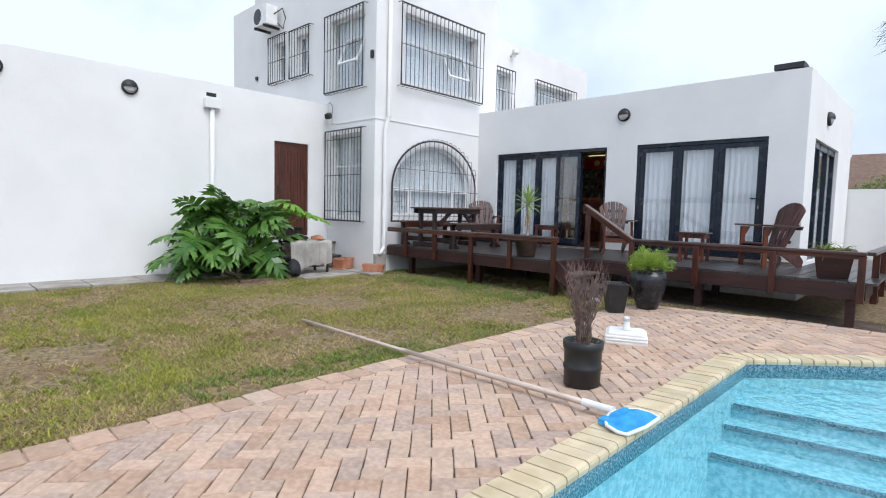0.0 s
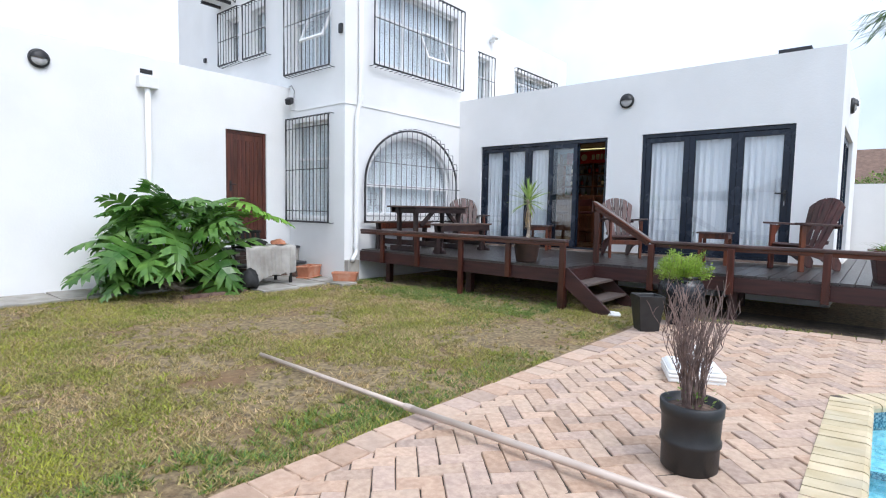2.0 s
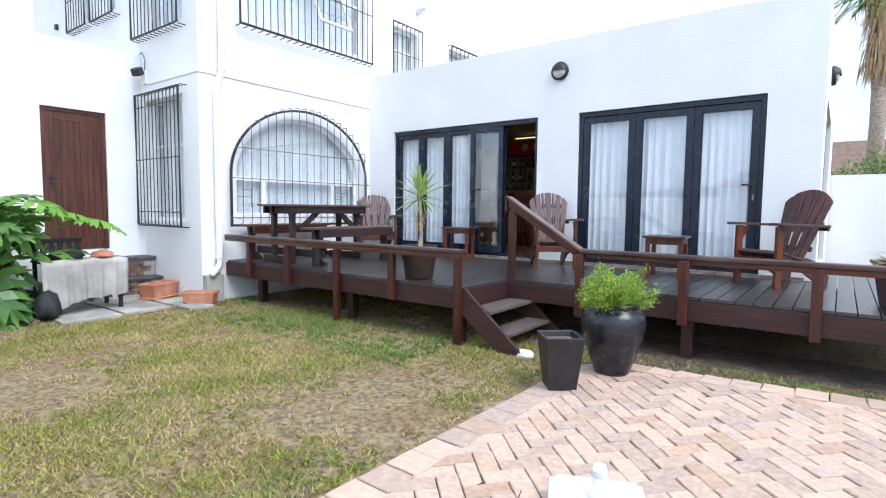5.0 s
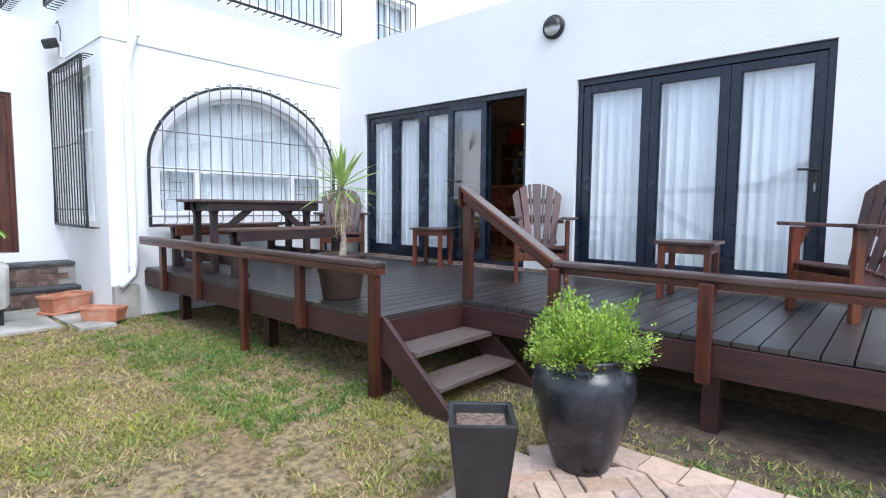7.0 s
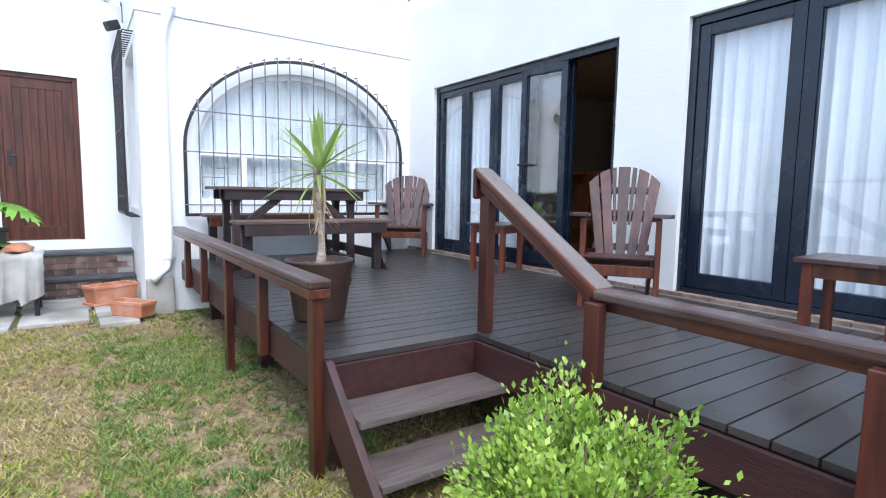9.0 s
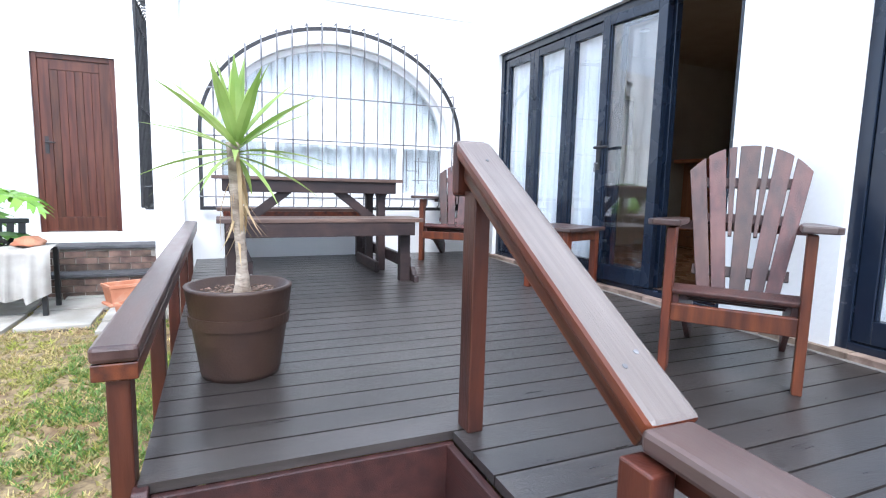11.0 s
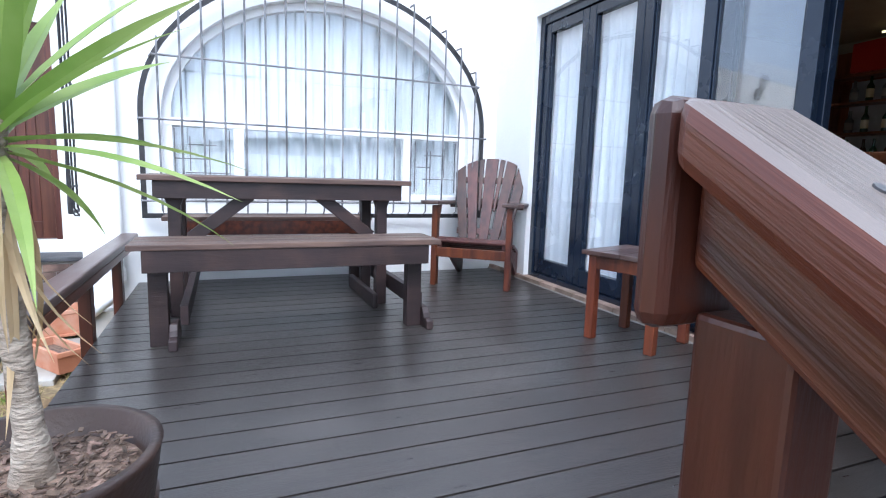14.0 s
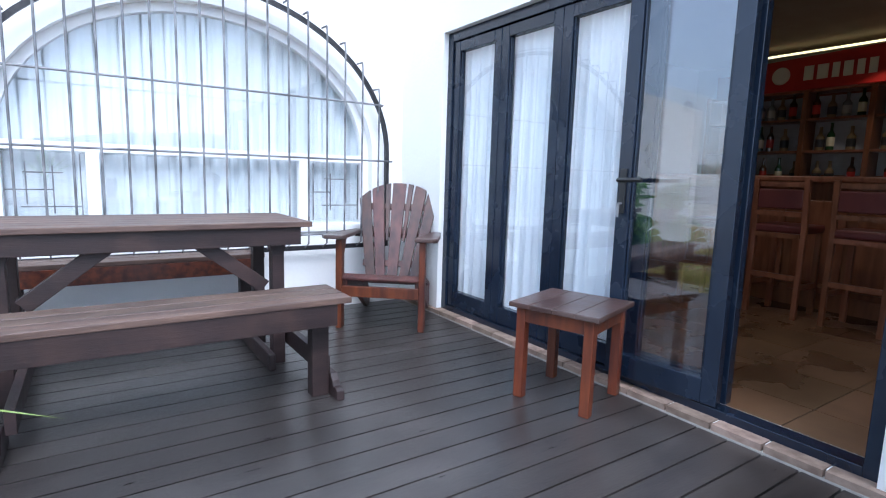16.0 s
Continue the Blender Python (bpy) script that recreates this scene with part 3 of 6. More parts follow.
LAWNS = [(-4.1, -3.12, 7.45, 8.3, 0.8), (-9.88, -3.58, -2.5, 7.5, 1.0), (-8.9, -4.1, 7.5, 9.0, 0.35), (-3.1, 3.0, 7.84, 8.35, 0.5), (-0.6, 6.0, 8.6, 15.0, 0.35)]
grass("dry_grass", 560000, LAWNS, 0.010, 0.042, blade_m, -0.02, "short patchy sun-dried lawn grass")
grass("green_grass", 300000, LAWNS + [(-8.5, -4.2, -1.5, 1.6, 2.6), (-9.7, -7.2, 1.5, 4.0, 0.6)], 0.012, 0.046, green_m, 0.40, "yellow-green tufts of lawn grass")
grass("edge_grass", 80000, [(-4.15, -3.62, 1.4, 4.2, 1.0), (-3.95, -3.60, 4.2, 7.2, 0.4), (-8.9, -4.7, 6.6, 7.9, 1.6), (-5.6, -4.7, 5.6, 7.2, 0.3), (-3.0, 2.0, 7.84, 8.25, 0.6)], 0.014, 0.05, edge_m, 0.25, "longer green grass along the edges")

# ---- paving ----
PAVE = [(-3.46, -4), (-3.46, 3), (-3.37, 6.6), (-3.37, 7.42), (-3.02, 7.69), (-2.4, 7.67), (-0.5, 7.67), (6.0, 7.56), (6.0, -4)]


def pave_z(x):
    return min(0.0, -0.075 + 0.0375 * (x + 3.4))


base = M()
base.add([(x, y, pave_z(x) - 0.011) for x, y in ((-3.52, -4), (-3.52, 3), (-3.45, 6.6), (-3.45, 7.5), (-3.1, 7.8), (-2.4, 7.79), (-1.4, 7.79), (-1.4, -4))], [tuple(range(8))])
base.add([(x, y, -0.011) for x, y in ((-1.4, 6.3), (-1.4, 7.79), (6, 7.7), (6, 6.3))], [(0, 1, 2, 3)])
base.add([(x, y, -0.011) for x, y in ((-1.4, -4), (-1.4, 1.0), (6, 1.0), (6, -4))], [(0, 1, 2, 3)])
base.add([(x, y, -0.011) for x, y in ((-1.4, 5.25), (-1.4, 6.3), (-0.25, 6.3))], [(0, 1, 2)])
base.add([(x, y, -0.011) for x, y in ((2.6, 6.3), (3.6, 5.3), (6, 5.3), (6, 6.3))], [(0, 1, 2, 3)])
base.add([(x, y, -0.011) for x, y in ((3.6, 1.0), (6, 1.0), (6, 5.3), (3.6, 5.3))], [(0, 1, 2, 3)])
base.add([(x, y, -0.011) for x, y in ((-1.4, 1.0), (-0.65, 0.95), (-1.27, 1.5), (-1.4, 1.6))], [(0, 1, 2, 3)])
base.add([(x, y, -0.011) for x, y in ((3.0, 0.95), (3.6, 1.0), (3.6, 1.5))], [(0, 1, 2)])
struct("soil_bed", M().box(-4.25, -0.4, 8.0, 9.2, LAWN - 0.02, LAWN + 0.005), damp_soil, "bare damp brown earth along the deck foot", "soil", 0.004)
pavement = struct("pavement", base, sand, "paved terrace of herringbone clay pavers round the pool", "paving")


# ---- deck ----
deck = thing("deck", "raised timber deck with dark stained boards", "deck", (-4.7, 8.6, LAWN))
PLW, GAP = 0.1338, 0.0092
px0 = -8.935
pl = {}
k = 0
while px0 + k * (PLW + GAP) < -0.78:
    a = px0 + k * (PLW + GAP)
    xm = a + PLW / 2
    y0 = 7.513 if xm < -4.68 else 8.42
    y1 = FACE - 0.04 if xm < CORNER else 13.4
    key = (y0, round(y1, 2))
    if key not in pl:
        pl[key] = M().box(-PLW / 2, PLW / 2, 0, y1 - y0, -0.03, 0).mesh("plank")
        pl[key].materials.append(deckwood)
    part("plank", pl[key], deckwood, deck, at=Matrix.Translation((xm, y0, DECK)))
    k += 1
part("fascia", M().box(-8.98, -4.705, 7.512, 7.538, 0.275, DECK - 0.034), fascia_m, deck, bevel=0.004)
part("fascia", M().box(-4.66, -4.634, 7.542, 8.42, 0.275, DECK - 0.034), fascia_m, deck, bevel=0.004)
part("fascia", M().box(-4.63, -0.78, 8.39, 8.416, 0.275, DECK - 0.034), fascia_m, deck, bevel=0.004)
part("fascia", M().box(-0.776, -0.75, 8.42, 13.4, 0.275, DECK - 0.034), fascia_m, deck, bevel=0.004)
for x, y in ((-8.4, 7.75), (-6.5, 7.75), (-4.75, 7.6), (-2.757, 8.52), (-0.9, 8.52), (-4.8, 9.6), (-6.7, 9.6), (-2.9, 9.8), (-0.9, 11.5)):
    part("deck_post", M().box(x - 0.05, x + 0.05, y - 0.05, y + 0.05, LAWN - 0.05, DECK - 0.034), fascia_m, deck)
for y in (7.7, 8.6, 9.5, 10.2):
    part("bearer", M().box(-8.95, -4.7 if y < 8.4 else -0.8, y - 0.025, y + 0.025, 0.28, DECK - 0.034), fascia_m, deck)
# stairs
stairs = thing("deck_stairs", "short flight of dark stained timber deck steps", "stairs", (-4.35, 8.05, LAWN))
for y in (7.50, 8.44):
    part("stringer", M().prism([(-4.70, 0.493), (-4.63, 0.493), (-3.98, -0.06), (-3.98, -0.10), (-4.22, -0.10), (-4.70, 0.25)], XZ, y, y + 0.04), fascia_m, stairs, bevel=0.004)
for x, z in ((-4.62, 0.29), (-4.42, 0.09)):
    part("tread", M().box(x, x + 0.28, 7.545, 8.435, z - 0.035, z), treadwood, stairs, bevel=0.005)


# ---- rails ----
def rail(name, label, posts, runs, under=True, uw=0.05):
    t = thing(name, label, "railing", (posts[0][0], posts[0][1], DECK))
    for x, y, zb, zt in posts:
        part("post", M().box(x - 0.04, x + 0.04, y - 0.028, y + 0.028, zb, zt), redwood_v, t, bevel=0.005)
    for a, b, w, h in runs:
        a, b = Vector(a), Vector(b)
        d = b - a
        m = Matrix.Translation((a + b) / 2) @ d.to_track_quat("X", "Z").to_matrix().to_4x4()
        I = Matrix()
        part("rail_cap", M().obox(I, d.length, w, h), capwood, t, "weathered rail cap", bevel=0.012, at=m)
        if under:
            part("under_rail", M().obox(I, d.length - 0.012, uw, 0.046), redwood, t, bevel=0.004, at=m @ Matrix.Translation((0, 0, -h / 2 - 0.024)))
    return t


RA = 0.885
rail("deck_railing", "low red-brown timber railing along the deck edge", [(x, 7.48, zb, RA - 0.089) for x, zb in ((-8.32, 0.28), (-7.46, 0.28), (-6.50, LAWN - 0.03), (-5.60, 0.28), (-4.70, LAWN - 0.03))], [((-8.87, 7.478, RA - 0.02), (-4.63, 7.478, RA - 0.02), 0.112, 0.045)], True, 0.106)
RY = 8.485
rail("stair_railing", "red-brown timber stair railing with a sloping cap", [(-4.655, RY, DECK, 1.285), (-3.80, RY - 0.085, 0.18, RA - 0.05), (-2.777, RY - 0.126, 0.24, RA - 0.05), (-1.77, RY - 0.126, 0.24, RA - 0.05), (-0.80, RY - 0.126, 0.24, RA - 0.05)],
     [((-3.825, RY - 0.02, RA - 0.02), (-0.76, RY - 0.12, RA - 0.02), 0.12, 0.045)])
sr = [o for o in scene.objects if o.name == "stair_railing"][0]
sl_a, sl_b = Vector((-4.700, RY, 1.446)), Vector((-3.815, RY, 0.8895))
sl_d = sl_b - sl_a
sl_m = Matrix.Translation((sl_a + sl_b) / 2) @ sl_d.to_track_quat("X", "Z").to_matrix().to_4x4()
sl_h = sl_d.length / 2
cap = part("rail_cap", M().prism([(-sl_h, 0), (sl_h, 0), (sl_h, -0.046), (-sl_h + 0.028, -0.046)], XZ, -0.061, 0.061), redwood, sr, "sloping cap with a worn top greyed by painted sky sheen", bevel=0.013, at=sl_m)
cap.data.materials.append(worn_sheen)
# up-facing side gets the worn colour with the sky sheen painted in
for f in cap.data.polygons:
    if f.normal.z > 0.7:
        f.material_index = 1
part("under_rail", M().prism([(-sl_h + 0.031, -0.047), (sl_h - 0.02, -0.047), (sl_h - 0.02, -0.107), (-sl_h + 0.068, -0.107)], XZ, -0.031, 0.031), redwood, sr, bevel=0.006, at=sl_m)
for bx, by in ((-0.40, 0.0), (0.36, 0.02), (0.39, -0.03)):
    part("screw_head", M().lathe([(0.006, -0.002), (0.006, 0.0015), (0.001, 0.002)], 10), iron_pale, sr, at=sl_m @ Matrix.Translation((bx, by, 0.0)))
part("end_block", M().box(-4.731, -4.7015, RY - 0.0605, RY + 0.0605, 1.268, 1.445), redwood_v, sr, bevel=0.014)
rail("side_railing", "red-brown timber railing along the deck end", [(-0.74, y, 0.14, RA - 0.05) for y in (9.3, 10.3, 11.3, 12.3, 13.3)], [((-0.74, 8.48, RA - 0.02), (-0.74, 13.4, RA - 0.02), 0.12, 0.045)], False)


# ---- folding doors ----
def leaf(t, x0, x1, z0, z1, y, st=0.075, name="door_leaf", bot=0.12, handle=None, ang=0.0, lever=1):
    """A glazed leaf between x0 and x1, 0.055 deep, hung at x0."""
    q = part(name, M(), alu, t)
    at = Matrix.Translation((x0, y, 0)) @ pose(0, 0, 0, 0, 0, ang)
    w = x1 - x0
    fm = M().box(0, st, 0, 0.055, z0, z1).box(w - st, w, 0, 0.055, z0, z1).box(st, w - st, 0, 0.055, z0, z0 + bot).box(st, w - st, 0, 0.055, z1 - st, z1)
    bd = 0.012
    fm.box(st, st + bd, 0.012, 0.042, z0 + bot, z1 - st).box(w - st - bd, w - st, 0.012, 0.042, z0 + bot, z1 - st)
    q.data = fm.mesh(name)
    q.data.materials.append(alu)
    q.matrix_basis = at
    WORLD[q] = at
    b = q.modifiers.new("edge", "BEVEL")
    b.width, b.segments = 0.004, 2
    pn = part("pane", M().add([(st, 0.027, z0 + bot), (w - st, 0.027, z0 + bot), (w - st, 0.027, z1 - st), (st, 0.027, z1 - st)], [(0, 1, 2, 3)]), doorglass, q, local=True)
    pn.visible_shadow = False
    if handle is not None:
        h = M().box(handle - 0.018, handle + 0.018, -0.012, 0, 1.45, 1.68).tube([(handle, -0.005, 1.62), (handle, -0.06, 1.62)], 0.011).tube([(handle - 0.005 * lever, -0.055, 1.62), (handle + 0.13 * lever, -0.055, 1.625)], 0.012)
        part("handle", h, blackplastic, q, "black lever handle", local=True, bevel=0.003)
        part("key", M().tube([(handle, -0.012, 1.5), (handle, -0.04, 1.5)], 0.006).box(handle - 0.008, handle + 0.008, -0.043, -0.04, 1.43, 1.5), iron_pale, q, "bunch of keys in the lock", local=True)
    return q


def door_frame(t, x0, x1, y):
    for nm, b in (("jamb", (x0, x0 + 0.06, DBOT, DTOP)), ("jamb", (x1 - 0.06, x1, DBOT, DTOP)), ("head", (x0 + 0.06, x1 - 0.06, DTOP - 0.07, DTOP)), ("sill", (x0 + 0.06, x1 - 0.06, DBOT, DBOT + 0.045))):
        part(nm, M().box(b[0], b[1], y - 0.005, y + 0.085, b[2], b[3]), alu, t, bevel=0.003)


YD = FACE + 0.05
d1 = thing("door_1", "folding glazed doors in dark navy aluminium standing part open", "door", ((D1[0] + D1[1]) / 2, YD, DBOT), kind="structure")
door_frame(d1, D1[0], D1[1], YD)
pw = (D1[1] - D1[0] - 0.12) / 5
xs = [D1[0] + 0.06 + pw * i for i in range(6)]
for i in range(3):
    leaf(d1, xs[i] + 0.002, xs[i + 1] - 0.002, DBOT + 0.05, DTOP - 0.075, YD + 0.01)
leaf(d1, xs[3] - 0.03, xs[4] - 0.002, DBOT + 0.05, DTOP - 0.075, YD - 0.070, handle=0.035, ang=6.5)
leaf(d1, xs[4] - 0.004, xs[5] - 0.008, DBOT + 0.05, DTOP - 0.075, YD + 0.13, ang=184)
d2 = thing("door_2", "closed glazed folding doors in dark navy aluminium", "door", ((D2[0] + D2[1]) / 2, YD, DBOT), kind="structure")
door_frame(d2, D2[0], D2[1], YD)
pw2 = (D2[1] - D2[0] - 0.12) / 3
for i in range(3):
    a = D2[0] + 0.06 + pw2 * i
    leaf(d2, a + 0.002, a + pw2 - 0.002, DBOT + 0.05, DTOP - 0.075, YD + 0.01, st=0.085, handle=pw2 - 0.045 if i == 2 else None, lever=-1)
d3 = thing("door_3", "glazed aluminium doors in the annex end wall", "door", (CORNER - 0.1, 12, DBOT), kind="structure")
for a, b in ((11.25, 11.32), (12.05, 12.13), (12.87, 12.95), (13.68, 13.75)):
    part("jamb", M().box(CORNER - 0.15, CORNER - 0.06, a, b, DBOT, DTOP), alu, d3, bevel=0.003)
part("head", M().box(CORNER - 0.15, CORNER - 0.06, 11.32, 13.68, DTOP - 0.12, DTOP), alu, d3)
part("sill", M().box(CORNER - 0.15, CORNER - 0.06, 11.32, 13.68, DBOT, DBOT + 0.12), alu, d3)
part("pane", M().box(CORNER - 0.11, CORNER - 0.1, 11.32, 13.68, DBOT + 0.12, DTOP - 0.12), glass, d3).visible_shadow = False


def curtain(axis, u0, u1, f, z0, z1, label, waves=9, amp=0.02):
    m = M()
    n = int(waves * 10)
    vs = []
    rnd = random.Random(int(abs(u0) * 100))
    ph = rnd.uniform(0, 6)
    for i in range(n + 1):
        s = i / n
        o = amp * (math.sin(s * waves * 6.283 + ph + 1.3 * math.sin(s * 5 + ph)) + 0.35 * math.sin(s * waves * 15 + 2 * ph))
        u = u0 + (u1 - u0) * s
        for z, kk in ((z0, 1.25), (z1, 0.8)):
            vs.append((u, f + o * kk, z) if axis == "x" else (f + o * kk, u, z))
    m.add(vs, [(2 * i, 2 * i + 2, 2 * i + 3, 2 * i + 1) for i in range(n)])
    tagged(part("curtain", m, curtain_m, smooth=True), label, "curtain", "voile curtains")


for i in range(3):
    curtain("x", xs[i] + 0.02, xs[i + 1] - 0.02, FACE + 0.15, DBOT + 0.03, DTOP + 0.02, "white voile curtain behind the folding door", 6)
for i in range(3):
    a = D2[0] + 0.06 + pw2 * i
    curtain("x", a, a + pw2, FACE + 0.15, DBOT + 0.03, DTOP + 0.02, "white voile curtain behind the glazed door", 7)
curtain("y", 11.3, 13.7, CORNER - 0.3, DBOT + 0.03, DTOP, "white voile curtain behind the end door", 14)
th = struct("door_sill", M().box(ARCHX + 0.02, CORNER, FACE - 0.036, FACE - 0.004, 0.2, DECK + 0.008), mulch, "brick door sill along the annex wall", "sill")
tb = M().box(-0.108, 0.108, -0.004, 0.074, -0.02, 0.012).mesh("sill_brick")
tb.materials.append(sillbrick)
i = 0
while ARCHX + 0.15 + i * 0.226 < CORNER - 0.1:
    part("sill_brick", tb, sillbrick, th, at=Matrix.Translation((ARCHX + 0.15 + i * 0.226, FACE - 0.03, DECK + 0.026)))
    i += 1

# ---- brown side door ----
d4 = thing("door_4", "closed varnished brown plank door", "door", (LEFTX - 0.1, 6.2, 0.62), kind="structure")
for nm, b in (("jamb", (5.78, 5.84, 0.62, 2.70)), ("jamb", (6.56, 6.62, 0.62, 2.70)), ("head", (5.84, 6.56, 2.64, 2.70))):
    part(nm, M().box(LEFTX - 0.14, LEFTX - 0.03, *b), doorwood, d4, bevel=0.004)
lf = part("door_panel", M().box(LEFTX - 0.1, LEFTX - 0.06, 5.84, 6.56, 0.63, 2.64), doorwood, d4)
for b in ((5.84, 5.95, 0.63, 2.64), (6.45, 6.56, 0.63, 2.64), (5.95, 6.45, 0.63, 0.80), (5.95, 6.45, 2.52, 2.64)):
    part("door_rail", M().box(LEFTX - 0.06, LEFTX - 0.045, *b), doorwood, lf, bevel=0.003)
for i in range(6):
    a = 5.952 + i * 0.083
    part("plank", M().box(LEFTX - 0.06, LEFTX - 0.05, a, a + 0.079, 0.8, 2.52), doorwood, lf, bevel=0.004)
part("handle", M().box(LEFTX - 0.045, LEFTX - 0.038, 5.87, 5.91, 1.55, 1.75).tube([(LEFTX - 0.04, 5.89, 1.68), (LEFTX - 0.0, 5.89, 1.68), (LEFTX + 0.0, 5.98, 1.68)], 0.009), iron, lf, "dark metal lever handle")


# ---- windows and burglar bars ----
def window(name, axis, f, u0, u1, z0, z1, cols=2, label="white framed window"):
    t = thing(name, label, "window", (f, (u0 + u1) / 2, z0) if axis == "y" else ((u0 + u1) / 2, f, z0), kind="structure")
    B = (lambda a, b, c, d, p, q: M().box(a, b, p, q, c, d)) if axis == "x" else (lambda a, b, c, d, p, q: M().box(p, q, a, b, c, d))
    for b in ((u0, u1, z0, z0 + 0.05), (u0, u1, z1 - 0.05, z1), (u0, u0 + 0.05, z0 + 0.05, z1 - 0.05), (u1 - 0.05, u1, z0 + 0.05, z1 - 0.05)):
        part("window_frame", B(*b, f, f + 0.06), paint, t, bevel=0.003)
    for i in range(1, cols):
        u = u0 + (u1 - u0) * i / cols
        part("mullion", B(u - 0.025, u + 0.025, z0 + 0.05, z1 - 0.05, f, f + 0.06), paint, t, bevel=0.003)
    zt = z0 + (z1 - z0) * 0.62
    part("transom", B(u0 + 0.05, u1 - 0.05, zt - 0.02, zt + 0.02, f + 0.004, f + 0.05), paint, t)
    part("pane", B(u0 + 0.05, u1 - 0.05, z0 + 0.05, z1 - 0.05, f + 0.027, f + 0.032), glass, t).visible_shadow = False
    return t


def grille(axis, f, out, u0, u1, z0, z1, nbars, label, hbars=(0.5,)):
    """A box of burglar bars standing out from the wall at f."""
    P = (lambda u, o, z: (u, f + out * o, z)) if axis == "x" else (lambda u, o, z: (f + out * o, u, z))
    t = thing("burglar_bars", label, "window grille", P((u0 + u1) / 2, 0, z0), group="window grilles")
    D = 0.13
    part("frame", M().tube([P(u0, D, z0), P(u1, D, z0), P(u1, D, z1), P(u0, D, z1), P(u0, D, z0)], 0.019, 6), iron, t)
    r = 0.008
    for i in range(nbars):
        u = u0 + (u1 - u0) * i / (nbars - 1)
        part("bar", M().tube([P(u, 0, z0 - 0.02), P(u, D * 0.8, z0 - 0.02), P(u, D, z0 + 0.03), P(u, D, z1 - 0.03), P(u, D * 0.8, z1 + 0.02), P(u, 0, z1 + 0.02)], r, 5), iron, t)
    for s in hbars:
        z = z0 + (z1 - z0) * s
        part("cross_bar", M().tube([P(u0, D, z), P(u1, D, z)], r, 5), iron, t)
    return t


window("window_1", "x", FRONT + 0.12, -10.62, -9.45, 1.06, 2.95)
grille("x", FRONT, -1, -10.68, -9.32, 1.0, 3.02, 13, "black burglar bars over the ground-floor window", (0.1, 0.5, 0.9))
window("window_2", "x", FRONT + 0.12, -10.68, -9.4, 3.98, 5.55)
grille("x", FRONT, -1, -10.74, -9.3, 3.9, 5.62, 13, "black burglar bars over an upper window", (0.55,))
window("window_3", "x", FRONT + 0.12, -13.25, -12.7, 4.62, 5.55, 1)
grille("x", FRONT, -1, -13.4, -12.55, 4.5, 5.68, 8, "black burglar bars over a small upper window", (0.45,))
window("window_4", "x", FRONT + 0.12, -12.2, -11.6, 4.6, 5.52, 1)
grille("x", FRONT, -1, -12.32, -11.42, 4.48, 5.64, 8, "black burglar bars over a small upper window", (0.45,))
window("window_5", "y", ARCHX - 0.18, 7.95, 10.42, 4.12, 5.6, 3)
grille("y", ARCHX, 1, 7.75, 10.5, 4.0, 5.74, 22, "black burglar bars over the wide upper window", (0.5,))
window("window_6", "y", -10.34, 12.35, 13.3, 4.25, 5.5, 2)
grille("y", -10.12, 1, 12.3, 13.35, 4.2, 5.55, 8, "black burglar bars over a back window", (0.5,))
window("window_7", "y", -10.34, 14.6, 16.9, 4.78, 5.5, 3)
grille("y", -10.12, 1, 14.55, 17.0, 4.74, 5.54, 14, "black burglar bars over a back window", (0.5,))
for ax, u0, u1, f, z0, z1 in (("x", -10.6, -9.5, FRONT + 0.25, 1.05, 2.95), ("x", -10.65, -9.45, FRONT + 0.25, 3.98, 5.55), ("x", -13.2, -12.7, FRONT + 0.25, 4.6, 5.55), ("x", -12.2, -11.6, FRONT + 0.25, 4.6, 5.5), ("y", 7.95, 10.42, ARCHX - 0.27, 4.12, 5.6), ("y", 12.35, 13.3, -10.4, 4.25, 5.5), ("y", 14.6, 16.9, -10.4, 4.78, 5.5)):
    curtain(ax, u0, u1, f, z0, z1, "pale curtain behind a barred window", 8, 0.02)
for nm, m4 in (("open_casement", pose(-9.80, FRONT + 0.1, 5.05, -24, 0, 0)), ("open_casement", pose(ARCHX - 0.12, 9.6, 5.05, -24, 0, 90))):
    t = tagged(part("window_sash", M().box(-0.36, 0.36, -0.02, 0.02, -0.66, -0.62).box(-0.36, 0.36, -0.02, 0.02, -0.04, 0).box(-0.36, -0.32, -0.02, 0.02, -0.62, -0.04).box(0.32, 0.36, -0.02, 0.02, -0.62, -0.04), paint, at=m4), "white top-hung window sash standing open", "window", kind="structure")
    part("pane", M().box(-0.32, 0.32, -0.003, 0.003, -0.62, -0.04), glass, t, local=True).visible_shadow = False


# arched window
def arch_pts(a, b, n=28):
    return [(AC + a * math.cos(math.pi * (1 - i / n)), ASP + b * math.sin(math.pi * (1 - i / n))) for i in range(n + 1)]


aw = thing("window_8", "white framed arched window", "window", (ARCHX - 0.15, AC, ABOT), kind="structure")
fx = ARCHX - 0.15
om, outer, inner = M(), arch_pts(AA, AB), arch_pts(AA - 0.06, AB - 0.06)
for i in range(28):
    om.prism([outer[i], outer[i + 1], inner[i + 1], inner[i]], YZ, fx, fx + 0.07)
part("window_frame", om, paint, aw)
for u in (AC - AA + 0.03, 8.25, 9.69, AC + AA - 0.03):
    part("mullion", M().box(fx, fx + 0.07, u - 0.04, u + 0.04, ABOT, ASP - 0.04), paint, aw, bevel=0.004)
part("transom", M().box(fx, fx + 0.072, AC - AA, AC + AA, ASP - 0.06, ASP), paint, aw, bevel=0.004)
part("sill", M().box(fx, ARCHX + 0.02, AC - AA, AC + AA, ABOT - 0.03, ABOT + 0.03), paint, aw, bevel=0.006)
